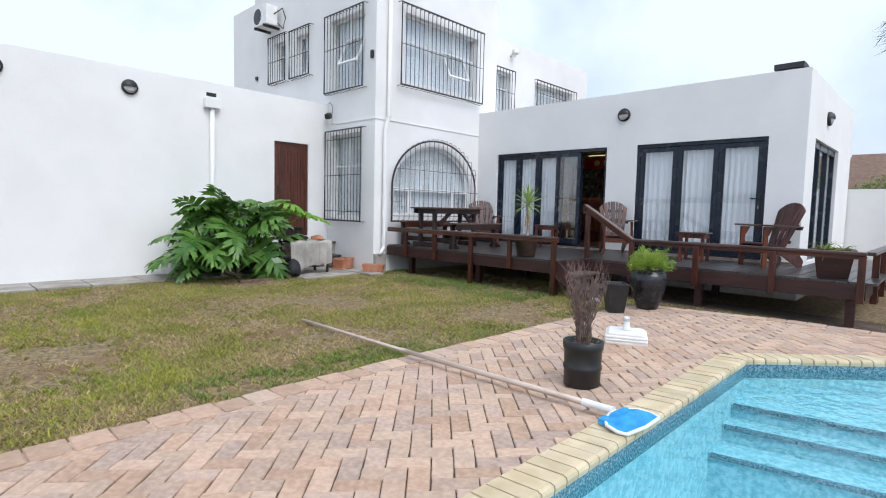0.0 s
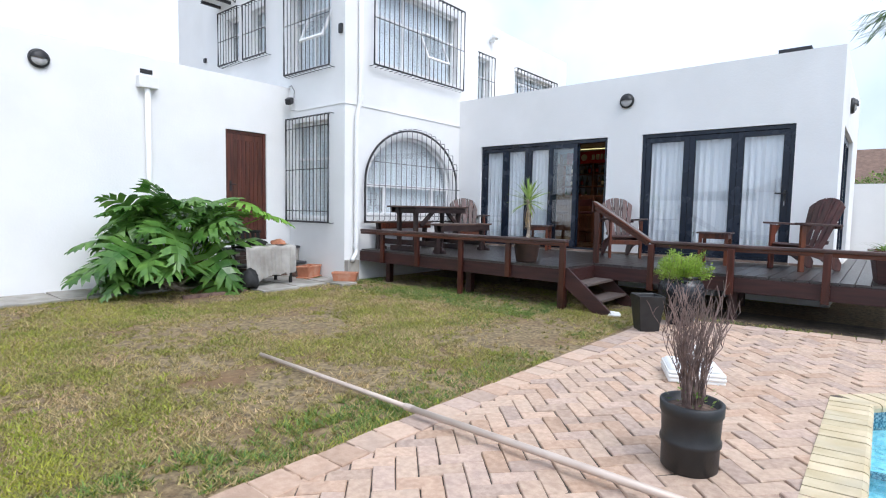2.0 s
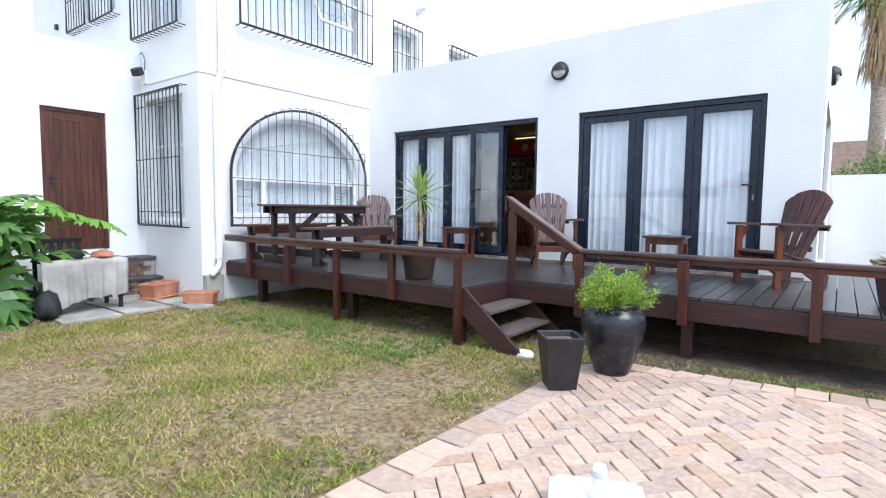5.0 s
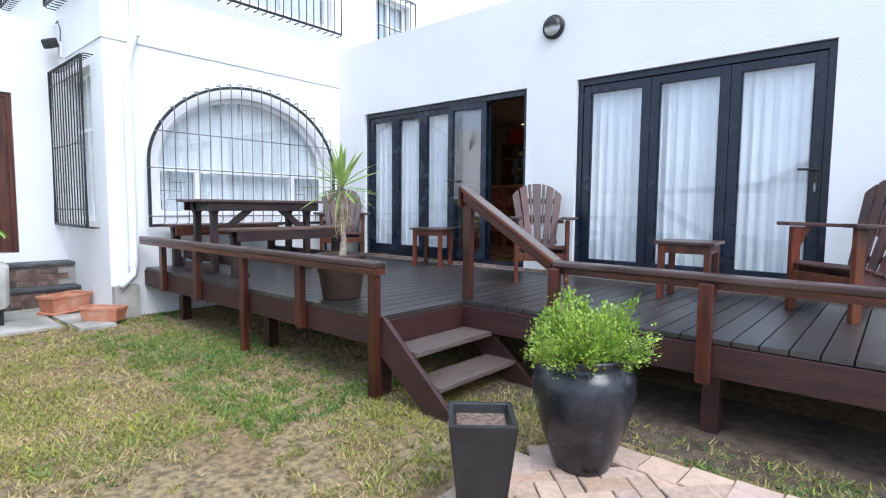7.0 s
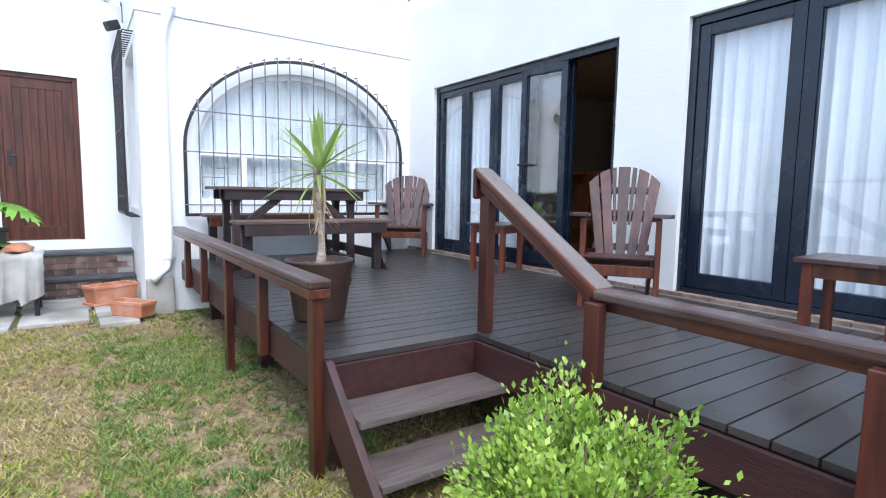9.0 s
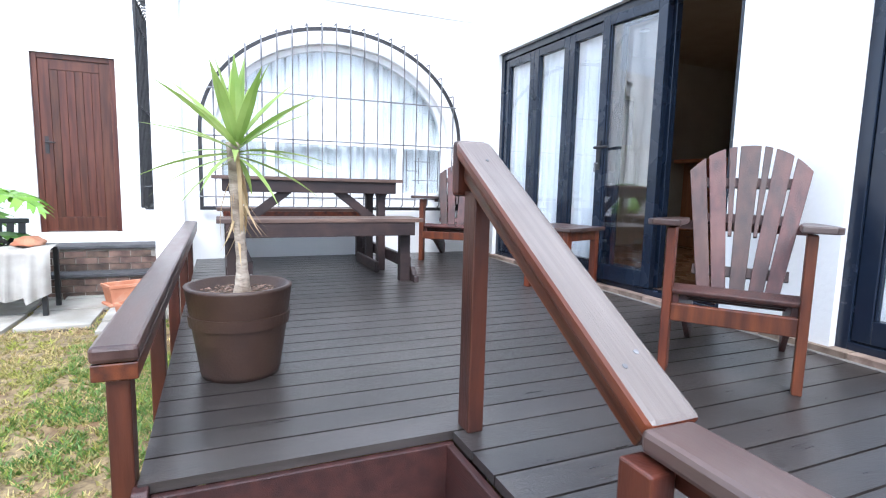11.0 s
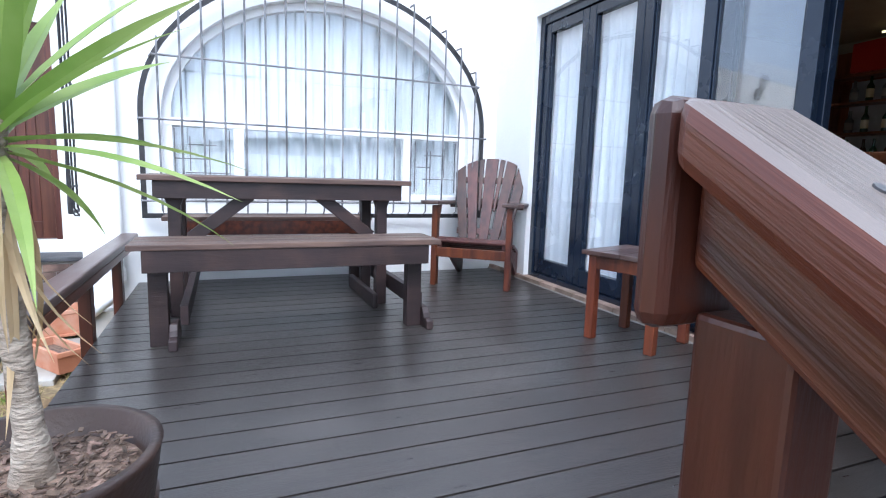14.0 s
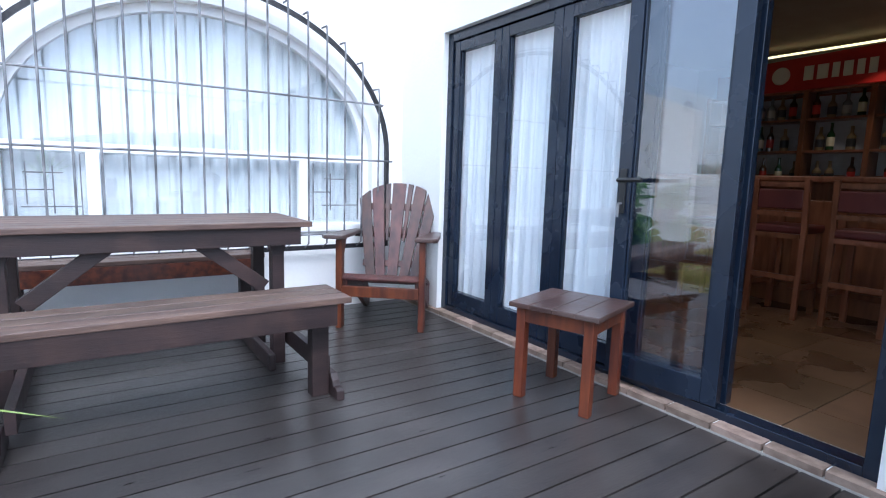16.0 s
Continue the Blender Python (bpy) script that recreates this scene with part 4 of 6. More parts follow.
part("pane", M().prism([(AC - AA, ABOT), (AC + AA, ABOT), *arch_pts(AA - 0.01, AB - 0.01)[::-1]], YZ, fx + 0.03, fx + 0.036), glass, aw).visible_shadow = False
for c, s in ((7.98, 1), (9.97, -1)):
    for (a, b), (d, e) in (((c - 0.2, 1.22), (c - 0.2, 1.68)), ((c + 0.2, 1.22), (c + 0.2, 1.68)), ((c - 0.09 * s, 1.36), (c - 0.09 * s, 1.62)), ((c + 0.05 * s, 1.3), (c + 0.05 * s, 1.6)), ((c - 0.2, 1.45), (c + 0.05 * s, 1.45)), ((c - 0.12, 1.34), (c + 0.2, 1.34)), ((c - 0.1, 1.56), (c + 0.1, 1.56))):
        part("lattice_bar", M().box(fx + 0.05, fx + 0.058, min(a, d) - 0.004, max(a, d) + 0.004, min(b, e) - 0.004, max(b, e) + 0.004), iron_pale, aw)
curtain("y", AC - AA, AC + AA, fx - 0.055, ABOT, ASP + AB, "white voile curtain in the arched window", 20, 0.025)

ag = thing("burglar_bars", "black arched burglar bars bowed out over the arched window", "window grille", (ARCHX, AC, 1.0), group="window grilles")
GC, GA, GB, GSP, GBOT, GX = 8.965, 1.405, 1.12, 1.78, 1.03, ARCHX + 0.09
garc = [(GC + GA * math.cos(math.pi * (1 - i / 40)), GSP + GB * math.sin(math.pi * (1 - i / 40))) for i in range(41)]
inn = [(GC + (GA - 0.035) * math.cos(math.pi * (1 - i / 40)), GSP + (GB - 0.035) * math.sin(math.pi * (1 - i / 40))) for i in range(41)]
am = M()
for i in range(40):
    am.prism([garc[i], garc[i + 1], inn[i + 1], inn[i]], YZ, GX - 0.012, GX + 0.012)
am.box(GX - 0.012, GX + 0.012, GC - GA, GC - GA + 0.035, GBOT, GSP).box(GX - 0.012, GX + 0.012, GC + GA - 0.035, GC + GA, GBOT, GSP).box(GX - 0.012, GX + 0.012, GC - GA, GC + GA, GBOT - 0.035, GBOT)
part("frame", am, iron, ag, "heavy black flat-bar arch")
NB = 19
for i in range(1, NB):
    u = GC - GA + 2 * GA * i / NB
    zt = GSP + GB * math.sqrt(1 - ((u - GC) / GA) ** 2)
    part("bar", M().tube([(GX, u, GBOT - 0.02), (GX + 0.1, u, GBOT + 0.03), (GX + 0.11, u, zt - 0.04), (GX + 0.1, u, zt + 0.015), (GX, u, zt + 0.02)], 0.0075, 6), iron_pale, ag)
for z in (GBOT + 0.1, 1.72, 2.17):
    hw = GA * math.sqrt(max(0, 1 - max(0, (z - GSP) / GB) ** 2))
    part("cross_bar", M().tube([(GX, GC - hw, z), (GX + 0.1, GC - hw + 0.02, z), (GX + 0.1, GC + hw - 0.02, z), (GX, GC + hw, z)], 0.008, 6), iron_pale, ag)

# string course, drainpipe, lamps and small wall fittings
struct("trim", M().box(LEFTX + 0.3, ARCHX + 0.015, FRONT - 0.015, FRONT, 3.19, 3.215).box(ARCHX, ARCHX + 0.015, FRONT, FACE, 3.19, 3.215), plaster, "thin plaster string course", "trim")
dp = thing("drainpipe", "white painted drainpipe down the arch wall", "drainpipe", (ARCHX + 0.07, 7.38, 0.2))
part("pipe", M().tube([(ARCHX + 0.06, 7.48, 6.6), (ARCHX + 0.06, 7.48, 3.28), (ARCHX + 0.06, 7.42, 3.1), (ARCHX + 0.07, 7.38, 2.9), (ARCHX + 0.07, 7.38, 0.55), (ARCHX + 0.1, 7.36, 0.42), (ARCHX + 0.16, 7.2, 0.3)], 0.045, 12), plaster, dp, smooth=True)
part("pipe_joint", M().tube([(ARCHX + 0.06, 7.48, 3.38), (ARCHX + 0.06, 7.48, 3.26)], 0.055, 12), paint, dp)
part("pipe_joint", M().tube([(ARCHX + 0.07, 7.38, 0.62), (ARCHX + 0.07, 7.38, 0.52)], 0.055, 12), paint, dp)
struct("drain_block", M().box(ARCHX, ARCHX + 0.12, FRONT, 7.42, LAWN, 0.3), concrete, "grey concrete footing below the drainpipe", "footing", 0.01)
dp = thing("downpipe", "white downpipe with a box outlet on the garage wall", "drainpipe", (LEFTX + 0.06, 4.42, 0.1))
part("pipe", M().tube([(LEFTX + 0.05, 4.42, 3.2), (LEFTX + 0.05, 4.42, -0.05)], 0.045, 12), plaster, dp, smooth=True)
part("hopper", M().box(LEFTX, LEFTX + 0.13, 4.27, 4.57, 3.17, 3.36), plaster, dp, bevel=0.01)
struct("roof_outlet", M().box(LEFTX - 0.02, LEFTX + 0.012, 4.33, 4.52, 3.41, 3.48), rubber, "dark overflow slot in the garage wall", "outlet")


def bulkhead(x, y, z, nx, ny):
    t = thing("bulkhead_lamp", "round black bulkhead wall lamp with an eyelid hood", "wall lamp", (x, y, z), math.degrees(math.atan2(ny, nx)) + 90, "bulkhead lamps")
    ring = [(0.13, 0.0), (0.135, -0.03), (0.12, -0.055), (0.105, -0.055)]
    n = 28
    vs, fs = [], []
    for r, o in ring:
        vs += [(r * math.cos(6.2832 * k / n), o, r * math.sin(6.2832 * k / n)) for k in range(n)]
    for i in range(3):
        fs += [(i * n + k, i * n + (k + 1) % n, (i + 1) * n + (k + 1) % n, (i + 1) * n + k) for k in range(n)]
    part("body", M().add(vs, fs), blackplastic, t, local=True, smooth=True)
    dome = [(0.105, -0.045), (0.09, -0.07), (0.05, -0.085), (0.005, -0.09)]
    vs, fs = [], []
    for r, o in dome:
        vs += [(r * math.cos(6.2832 * k / n), o, r * math.sin(6.2832 * k / n)) for k in range(n)]
    for i in range(3):
        fs += [(i * n + k, i * n + (k + 1) % n, (i + 1) * n + (k + 1) % n, (i + 1) * n + k) for k in range(n)]
    part("diffuser", M().add(vs, fs), lampglass, t, "ribbed grey glass", local=True, smooth=True)
    vs, fs = [], []
    for r, o in ((0.112, -0.05), (0.1, -0.085), (0.06, -0.105), (0.01, -0.11)):
        vs += [(r * math.cos(math.pi * k / 14), o, r * math.sin(math.pi * k / 14)) for k in range(15)]
    for i in range(3):
        fs += [(i * 15 + k, i * 15 + k + 1, (i + 1) * 15 + k + 1, (i + 1) * 15 + k) for k in range(14)]
    part("hood", M().add(vs, fs), blackplastic, t, local=True, smooth=True)


bulkhead(LEFTX, 2.98, 3.33, 1, 0)
bulkhead(-5.07, FACE, 3.33, 0, -1)
bulkhead(CORNER, 12.3, 3.17, 1, 0)
bulkhead(LEFTX, 1.1, 3.33, 1, 0)

sl = thing("security_light", "small black floodlight with a hanging cable", "floodlight", (-10.58, FRONT, 3.37))
part("bracket", M().box(-10.64, -10.52, FRONT - 0.03, FRONT, 3.22, 3.42), paint, sl)
part("head", M().obox(pose(-10.56, FRONT - 0.13, 3.38, 25, 0, 30), 0.12, 0.16, 0.12), iron, sl, bevel=0.02)
part("cable", M().tube([(-10.58, FRONT - 0.012, 3.42), (-10.56, FRONT - 0.012, 3.6), (-10.66, FRONT - 0.012, 3.72), (-10.75, FRONT - 0.012, 3.7)], 0.006, 5), rubber, sl)
tagged(part("alarm_box", M().box(-9.14, -9.06, FRONT - 0.05, FRONT, 4.45, 4.62), iron, bevel=0.01), "small black alarm sensor box on the white wall", "sensor")
tagged(part("sensor", M().box(-14.3, -14.2, FRONT - 0.05, FRONT, 4.75, 4.85), iron, bevel=0.01), "small black sensor on the upper wall", "sensor")
vt = thing("wall_vent", "small white round vent fitting on the upper wall", "vent", (-10.12, 13.28, 6.0))
part("pipe", M().tube([(-10.12, 13.28, 6.02), (-10.0, 13.28, 6.02), (-9.97, 13.28, 6.08)], 0.05, 10), whiteplastic, vt, smooth=True)
part("cowl", M().lathe([(0.09, 6.06), (0.10, 6.10), (0.10, 6.17), (0.07, 6.21), (0.001, 6.22)], 18, (-9.97, 13.28)), whiteplastic, vt, smooth=True)
ac = thing("air_conditioner", "white outdoor air-conditioning unit on a bracket", "air conditioner", (-13.3, FRONT, 5.86))
part("body", M().box(-13.62, -12.95, FRONT - 0.42, FRONT - 0.1, 5.92, 6.42), whiteplastic, ac, bevel=0.02)
part("fan_grille", M().lathe([(0.2, -0.004), (0.2, 0.0), (0.02, 0.004)], 24).mesh("fan_grille"), iron, ac, at=pose(-13.42, FRONT - 0.424, 6.17, 90, 0, 0))
for bx in (-13.55, -13.08):
    part("bracket", M().box(bx, bx + 0.05, FRONT - 0.45, FRONT, 5.86, 5.92), iron, ac)
part("cable", M().tube([(-12.96, FRONT - 0.2, 6.2), (-12.8, FRONT - 0.05, 6.35), (-12.7, FRONT - 0.02, 6.1), (-12.82, FRONT - 0.02, 5.85), (-12.96, FRONT - 0.1, 6.0)], 0.015, 6), rubber, ac)
hump = M()
for i in range(12):
    a, b = math.pi * i / 12, math.pi * (i + 1) / 12
    hump.prism([(-13.0 + 0.6 * math.cos(a), 3.6 + 0.42 * math.sin(a)), (-13.0 + 0.6 * math.cos(b), 3.6 + 0.42 * math.sin(b)), (-13.0, 3.6)], XZ, 6.55, 7.1)
struct("roof_hump", hump, plaster, "rounded white plaster vault on the garage roof", "roof")
struct("roof_cowl", M().box(-3.2, -2.75, 14.35, 14.75, 3.4, 4.70).box(-3.27, -2.68, 14.28, 14.82, 4.70, 4.82), iron, "dark metal flue cowl on the annex roof", "chimney")


# ---- garden furniture ----
def adirondack(at, rz, label, wide=0.845):
    t = thing("garden_armchair", label, "chair", at, rz, "slatted garden armchairs")
    for s in (-1, 1):
        part("front_leg", M().box(s * 0.30 - 0.022, s * 0.30 + 0.022, -0.37, -0.29, 0, 0.645), orangewood, t, "orange-brown front leg", bevel=0.005, local=True)
        part("side_rail", M().prism([(-0.33, 0.36), (-0.33, 0.26), (0.02, 0.17), (0.30, 0.0), (0.38, 0.0), (0.40, 0.10), (0.30, 0.24), (0.1, 0.31)], YZ, s * 0.262 - 0.016, s * 0.262 + 0.016), chairwood, t, bevel=0.004, local=True)
        arm = [(-0.43, s * 0.25), (-0.44, s * 0.38), (-0.40, s * 0.41), (-0.1, s * 0.40), (0.30, s * 0.36), (0.30, s * 0.30), (-0.1, s * 0.26)]
        part("armrest", M().prism([(b, a) for a, b in arm], lambda u, v, w: (u, v, w - 0.03 * (v + 0.1)), 0.645, 0.673), capwood, t, "greyed armrest board", bevel=0.006, local=True)
        part("arm_bracket", M().prism([(-0.28, 0.64), (-0.2, 0.64), (-0.28, 0.5)], YZ, s * 0.30 - 0.012, s * 0.30 + 0.012), orangewood, t, local=True)
    part("front_rail", M().box(-0.278, 0.278, -0.365, -0.335, 0.235, 0.312), orangewood, t, "orange-brown front rail", bevel=0.004, local=True)
    for i in range(6):
        y = -0.34 + i * 0.083
        z = 0.375 - max(0, i - 0.5) * 0.026 + (0.0 if i else -0.005)
        part("seat_slat", M().obox(pose(0, y + 0.03, z, -14 if i else 18, 0, 0), 0.60, 0.074, 0.022), chairwood, t, bevel=0.006, local=True)
    t.matrix_basis = t.matrix_basis @ Matrix.Diagonal((wide, 1, 1, 1))
    WORLD[t] = t.matrix_basis.copy()
    # fan back
    tilt = math.atan2(0.30, 0.74)
    bm = Matrix.Translation((0, 0.09, 0.30)) @ pose(0, 0, 0, -math.degrees(tilt), 0, 0)
    widths = [0.075, 0.075, 0.034, 0.085, 0.034, 0.075, 0.075]
    base = [0.074, 0.074, 0.005, 0.078, 0.005, 0.074, 0.074]
    gap_b, gap_t = 0.006, 0.018
    tb, tt = sum(base) + 6 * gap_b, sum(widths) * 1.32 + 6 * gap_t
    xb, xt = -tb / 2, -tt / 2
    for i, (wb, wt) in enumerate(zip(base, widths)):
        wt *= 1.32
        z0 = 0.30 if i in (2, 4) else 0.0
        x0b, x1b, x0t, x1t = xb, xb + wb, xt, xt + wt
        f = z0 / 0.8
        l0, l1 = x0b + (x0t - x0b) * f, x1b + (x1t - x1b) * f
        pts = [(l0, z0), (l1, z0)]
        for k in range(5):
            u = x1t + (x0t - x1t) * k / 4
            h = 0.80 - 0.145 * (abs(u) / (tt / 2)) ** 2.2
            v = x1b + (x0b - x1b) * k / 4
            s = h / 0.80
            pts.append((v + (u - v) * s, h))
        part("back_slat", M().prism(pts, lambda a, b, w: tuple(bm @ Vector((a, w, b))), -0.011, 0.011), chairwood, t, bevel=0.004, local=True)
        xb += wb + gap_b
        xt += wt + gap_t
    for h, w in ((0.12, 0.5), (0.40, 0.56), (0.60, 0.50)):
        part("back_rail", M().obox(bm @ Matrix.Translation((0, 0.025, h)), w, 0.025, 0.05), chairwood, t, local=True)
    part("arm_rail", M().box(-0.35, 0.35, 0.262, 0.292, 0.60, 0.645), chairwood, t, local=True)
    return t


def side_table(at, rz, label):
    t = thing("side_table", label, "table", at, rz, "small side tables")
    for i in range(4):
        x = -0.235 + i * 0.1185
        part("top_slat", M().box(x, x + 0.1165, -0.235, 0.235, 0.475, 0.5), capwood, t, "greyed top board", bevel=0.004, local=True)
    for sx in (-1, 1):
        for sy in (-1, 1):
            part("leg", M().box(sx * 0.18 - 0.025, sx * 0.18 + 0.025, sy * 0.18 - 0.025, sy * 0.18 + 0.025, 0, 0.475), orangewood, t, bevel=0.005, local=True)
        part("apron", M().box(-0.155, 0.155, sx * 0.19 - 0.012, sx * 0.19 + 0.012, 0.40, 0.475), orangewood, t, bevel=0.003, local=True)
        part("apron", M().box(sx * 0.19 - 0.012, sx * 0.19 + 0.012, -0.155, 0.155, 0.40, 0.475), orangewood, t, bevel=0.003, local=True)
    return t


def picnic_table():
    t = thing("picnic_table", "dark brown timber picnic table with attached benches", "table", (-8.05, 8.48, DECK))
    y0, y1 = 7.70, 9.27
    for i in range(6):
        x = -8.42 + i * 0.117
        part("top_slat", M().box(x, x + 0.113, y0 - 0.02 + 0.01 * (i % 2), y1, 1.305, 1.335), benchtop, t, bevel=0.004)
    for x in (-7.76, -8.38):
        part("apron", M().box(x - 0.015, x + 0.015, y0 + 0.06, y1 - 0.06, 1.205, 1.305), darktable, t, bevel=0.003)
    for xa, xb, side in ((-7.46, -7.12, 1), (-8.92, -8.64, -1)):
        k = 3 if side > 0 else 2
        w = (xb - xa) / k
        for i in range(k):
            part("bench_slat", M().box(xa + i * w, xa + (i + 1) * w - 0.008, y0 + 0.01, y1 - 0.02, 0.995, 1.025), benchtop, t, bevel=0.004)
        xf = xb - 0.03 if side > 0 else xb - 0.02
        part("bench_apron", M().box(xf - 0.015, xf + 0.015, y0 + 0.07, y1 - 0.09, 0.89, 0.995), darktable if side > 0 else redwood, t, bevel=0.003)
        xm = (xa + xb) / 2
        for y in (7.82, 9.14):
            part("bench_leg", M().prism([(y - 0.043, DECK), (y + 0.043, DECK), (y + 0.043, 0.90), (y + 0.06, 0.995), (y - 0.06, 0.995), (y - 0.043, 0.90)], YZ, xm - 0.035, xm + 0.035), darktable, t, bevel=0.004)
            arch_foot = [(-0.14, 0), (-0.135, 0.05), (-0.11, 0.062), (-0.085, 0.058), (-0.075, 0.085), (-0.05, 0.115), (0.05, 0.115), (0.075, 0.085), (0.085, 0.058), (0.11, 0.062), (0.135, 0.05), (0.14, 0)]
            part("bench_foot", M().prism([(xm + u, DECK + v) for u, v in arch_foot], XZ, y + 0.045, y + 0.085), darktable, t, bevel=0.006)
    for y in (7.86, 9.10):
        for x in (-7.85, -8.27):
            part("leg", M().prism([(y - 0.036, DECK), (y + 0.036, DECK), (y + 0.034, 1.16), (y + 0.062, 1.24), (y + 0.062, 1.305), (y - 0.062, 1.305), (y - 0.062, 1.24), (y - 0.034, 1.16)], YZ, x - 0.035, x + 0.035), darktable, t, bevel=0.004)
        part("foot", M().box(-8.42, -7.7, y - 0.09, y - 0.052, DECK, DECK + 0.1), darktable, t, bevel=0.01)
        part("stretcher", M().box(-8.8, -7.26, y + 0.054, y + 0.092, DECK + 0.1, DECK + 0.2), darktable, t, bevel=0.003)
        part("cross_rail", M().box(-8.36, -7.78, y - 0.03, y + 0.03, 1.2, 1.3), darktable, t, bevel=0.003)
    for y, s in ((7.95, 1), (9.01, -1)):
        m = Matrix.Translation((-7.80, y + s * 0.16, 1.10)) @ pose(0, 0, 0, s * 38, 0, 0)
        part("brace", M().obox(m, 0.04, 0.42, 0.075), darktable, t, bevel=0.003)


picnic_table()
adirondack((-8.42, 10.14, DECK), 51, "red-brown slatted garden armchair in the deck corner", 1.0)
adirondack((-4.875, 9.98, DECK), 36, "red-brown slatted garden armchair between the folding doors")
adirondack((-2.15, 9.97, DECK), -37, "red-brown slatted garden armchair turned along the wall")
side_table((-6.645, 10.25, DECK), 18, "small red-brown timber side table by the open door")
side_table((-3.31, 9.85, DECK), 4, "small orange-brown timber side table before the glazed doors")


# ---- plants ----
def blade_mesh(L, w, droop, fold=0.3, n=7):
    vs, fs = [], []
    for i in range(n + 1):
        s = i / n
        wd = w * (0.55 + 1.8 * s * (1 - s)) * (1 - s ** 3)
        x, z = L * s * math.cos(droop * s), L * s * math.sin(-droop * s) + 0.0
        vs += [(x, -wd / 2, z + fold * wd / 2), (x, 0, z), (x, wd / 2, z + fold * wd / 2)]
    for i in range(n):
        a = 3 * i
        fs += [(a, a + 3, a + 4, a + 1), (a + 1, a + 4, a + 5, a + 2)]
    m = M().add(vs, fs)
    me = bpy.data.meshes.new("leaf")
    me.from_pydata(m.v, [], m.f)
    return me


def yucca(at):
    t = thing("potted_yucca", "spiky yucca with a bare trunk in a brown barrel pot", "potted plant", at)
    pot = part("pot", M().lathe([(0.154, 0.0), (0.159, 0.02), (0.186, 0.2), (0.209, 0.36), (0.213, 0.375), (0.192, 0.375), (0.185, 0.32), (0.0, 0.31)], 48), brownpot, t, "dark brown barrel-shaped pot", smooth=True, local=True)
    part("hoop", M().lathe([(0.186, 0.215), (0.197, 0.215), (0.202, 0.262), (0.19, 0.262)], 48), brownpot, pot, "raised hoop", local=True)
    part("soil", M().lathe([(0.184, 0.318), (0.17, 0.325), (0.06, 0.335), (0.001, 0.335)], 32), potsoil, t, "bark mulch", local=True)
    rnd = random.Random(3)
    ch = M()
    for k in range(300):
        a, r = rnd.uniform(0, 6.28), 0.168 * math.sqrt(rnd.random())
        ch.obox(pose(r * math.cos(a), r * math.sin(a), 0.336 + rnd.uniform(0, 0.008), rnd.uniform(-25, 25), rnd.uniform(-25, 25), rnd.uniform(0, 360)), rnd.uniform(0.008, 0.024), rnd.uniform(0.004, 0.010), 0.003)
    part("mulch_layer", ch, chipbark, t, local=True)
    pts, rs = [], []
    for i in range(22):
        s = i / 21
        pts.append((0.02 * math.sin(s * 3), 0.012 * math.sin(s * 4 + 1), 0.31 + 0.64 * s))
        rs.append(0.0205 + 0.02 * max(0, 1 - s * 4) ** 1.5 + 0.006 * max(0, s - 0.85) / 0.15 + (0.002 if i % 2 else 0))
    part("trunk", M().tube(pts, rs, 14), bark, t, "pale ringed trunk", local=True, smooth=True)
    kinds = [blade_mesh(0.35, 0.052, 0.06), blade_mesh(0.40, 0.040, 0.15), blade_mesh(0.40, 0.028, 0.25)]
    for me in kinds:
        me.materials.append(yucca_m)
    dry = blade_mesh(0.36, 0.018, 0.45)
    dry.materials.append(dryleaf_m)
    for k in range(32):
        a = k * 2.399 + rnd.uniform(-0.2, 0.2)
        s = k / 32
        el = 88 - 110 * s ** 0.8 + rnd.uniform(-8, 8)
        me = kinds[0 if el > 55 else 1 if el > 15 else 2]
        part("leaf", me, yucca_m, t, local=True, at=pose(0.01, 0, 0.955 - 0.07 * s, 0, 0, math.degrees(a)) @ pose(0, 0, 0, 0, -el, 0) @ pose(0, 0, 0, rnd.uniform(-25, 25), 0, 0))
    for k in range(22):
        a = rnd.uniform(0, 360)
        part("dry_leaf", dry, dryleaf_m, t, local=True, at=pose(0.012, 0, 0.94 - 0.02 * k / 3, 0, 0, a) @ pose(0, 0, 0, 0, rnd.uniform(55, 89), 0))


yucca((-5.47, 7.80, DECK))


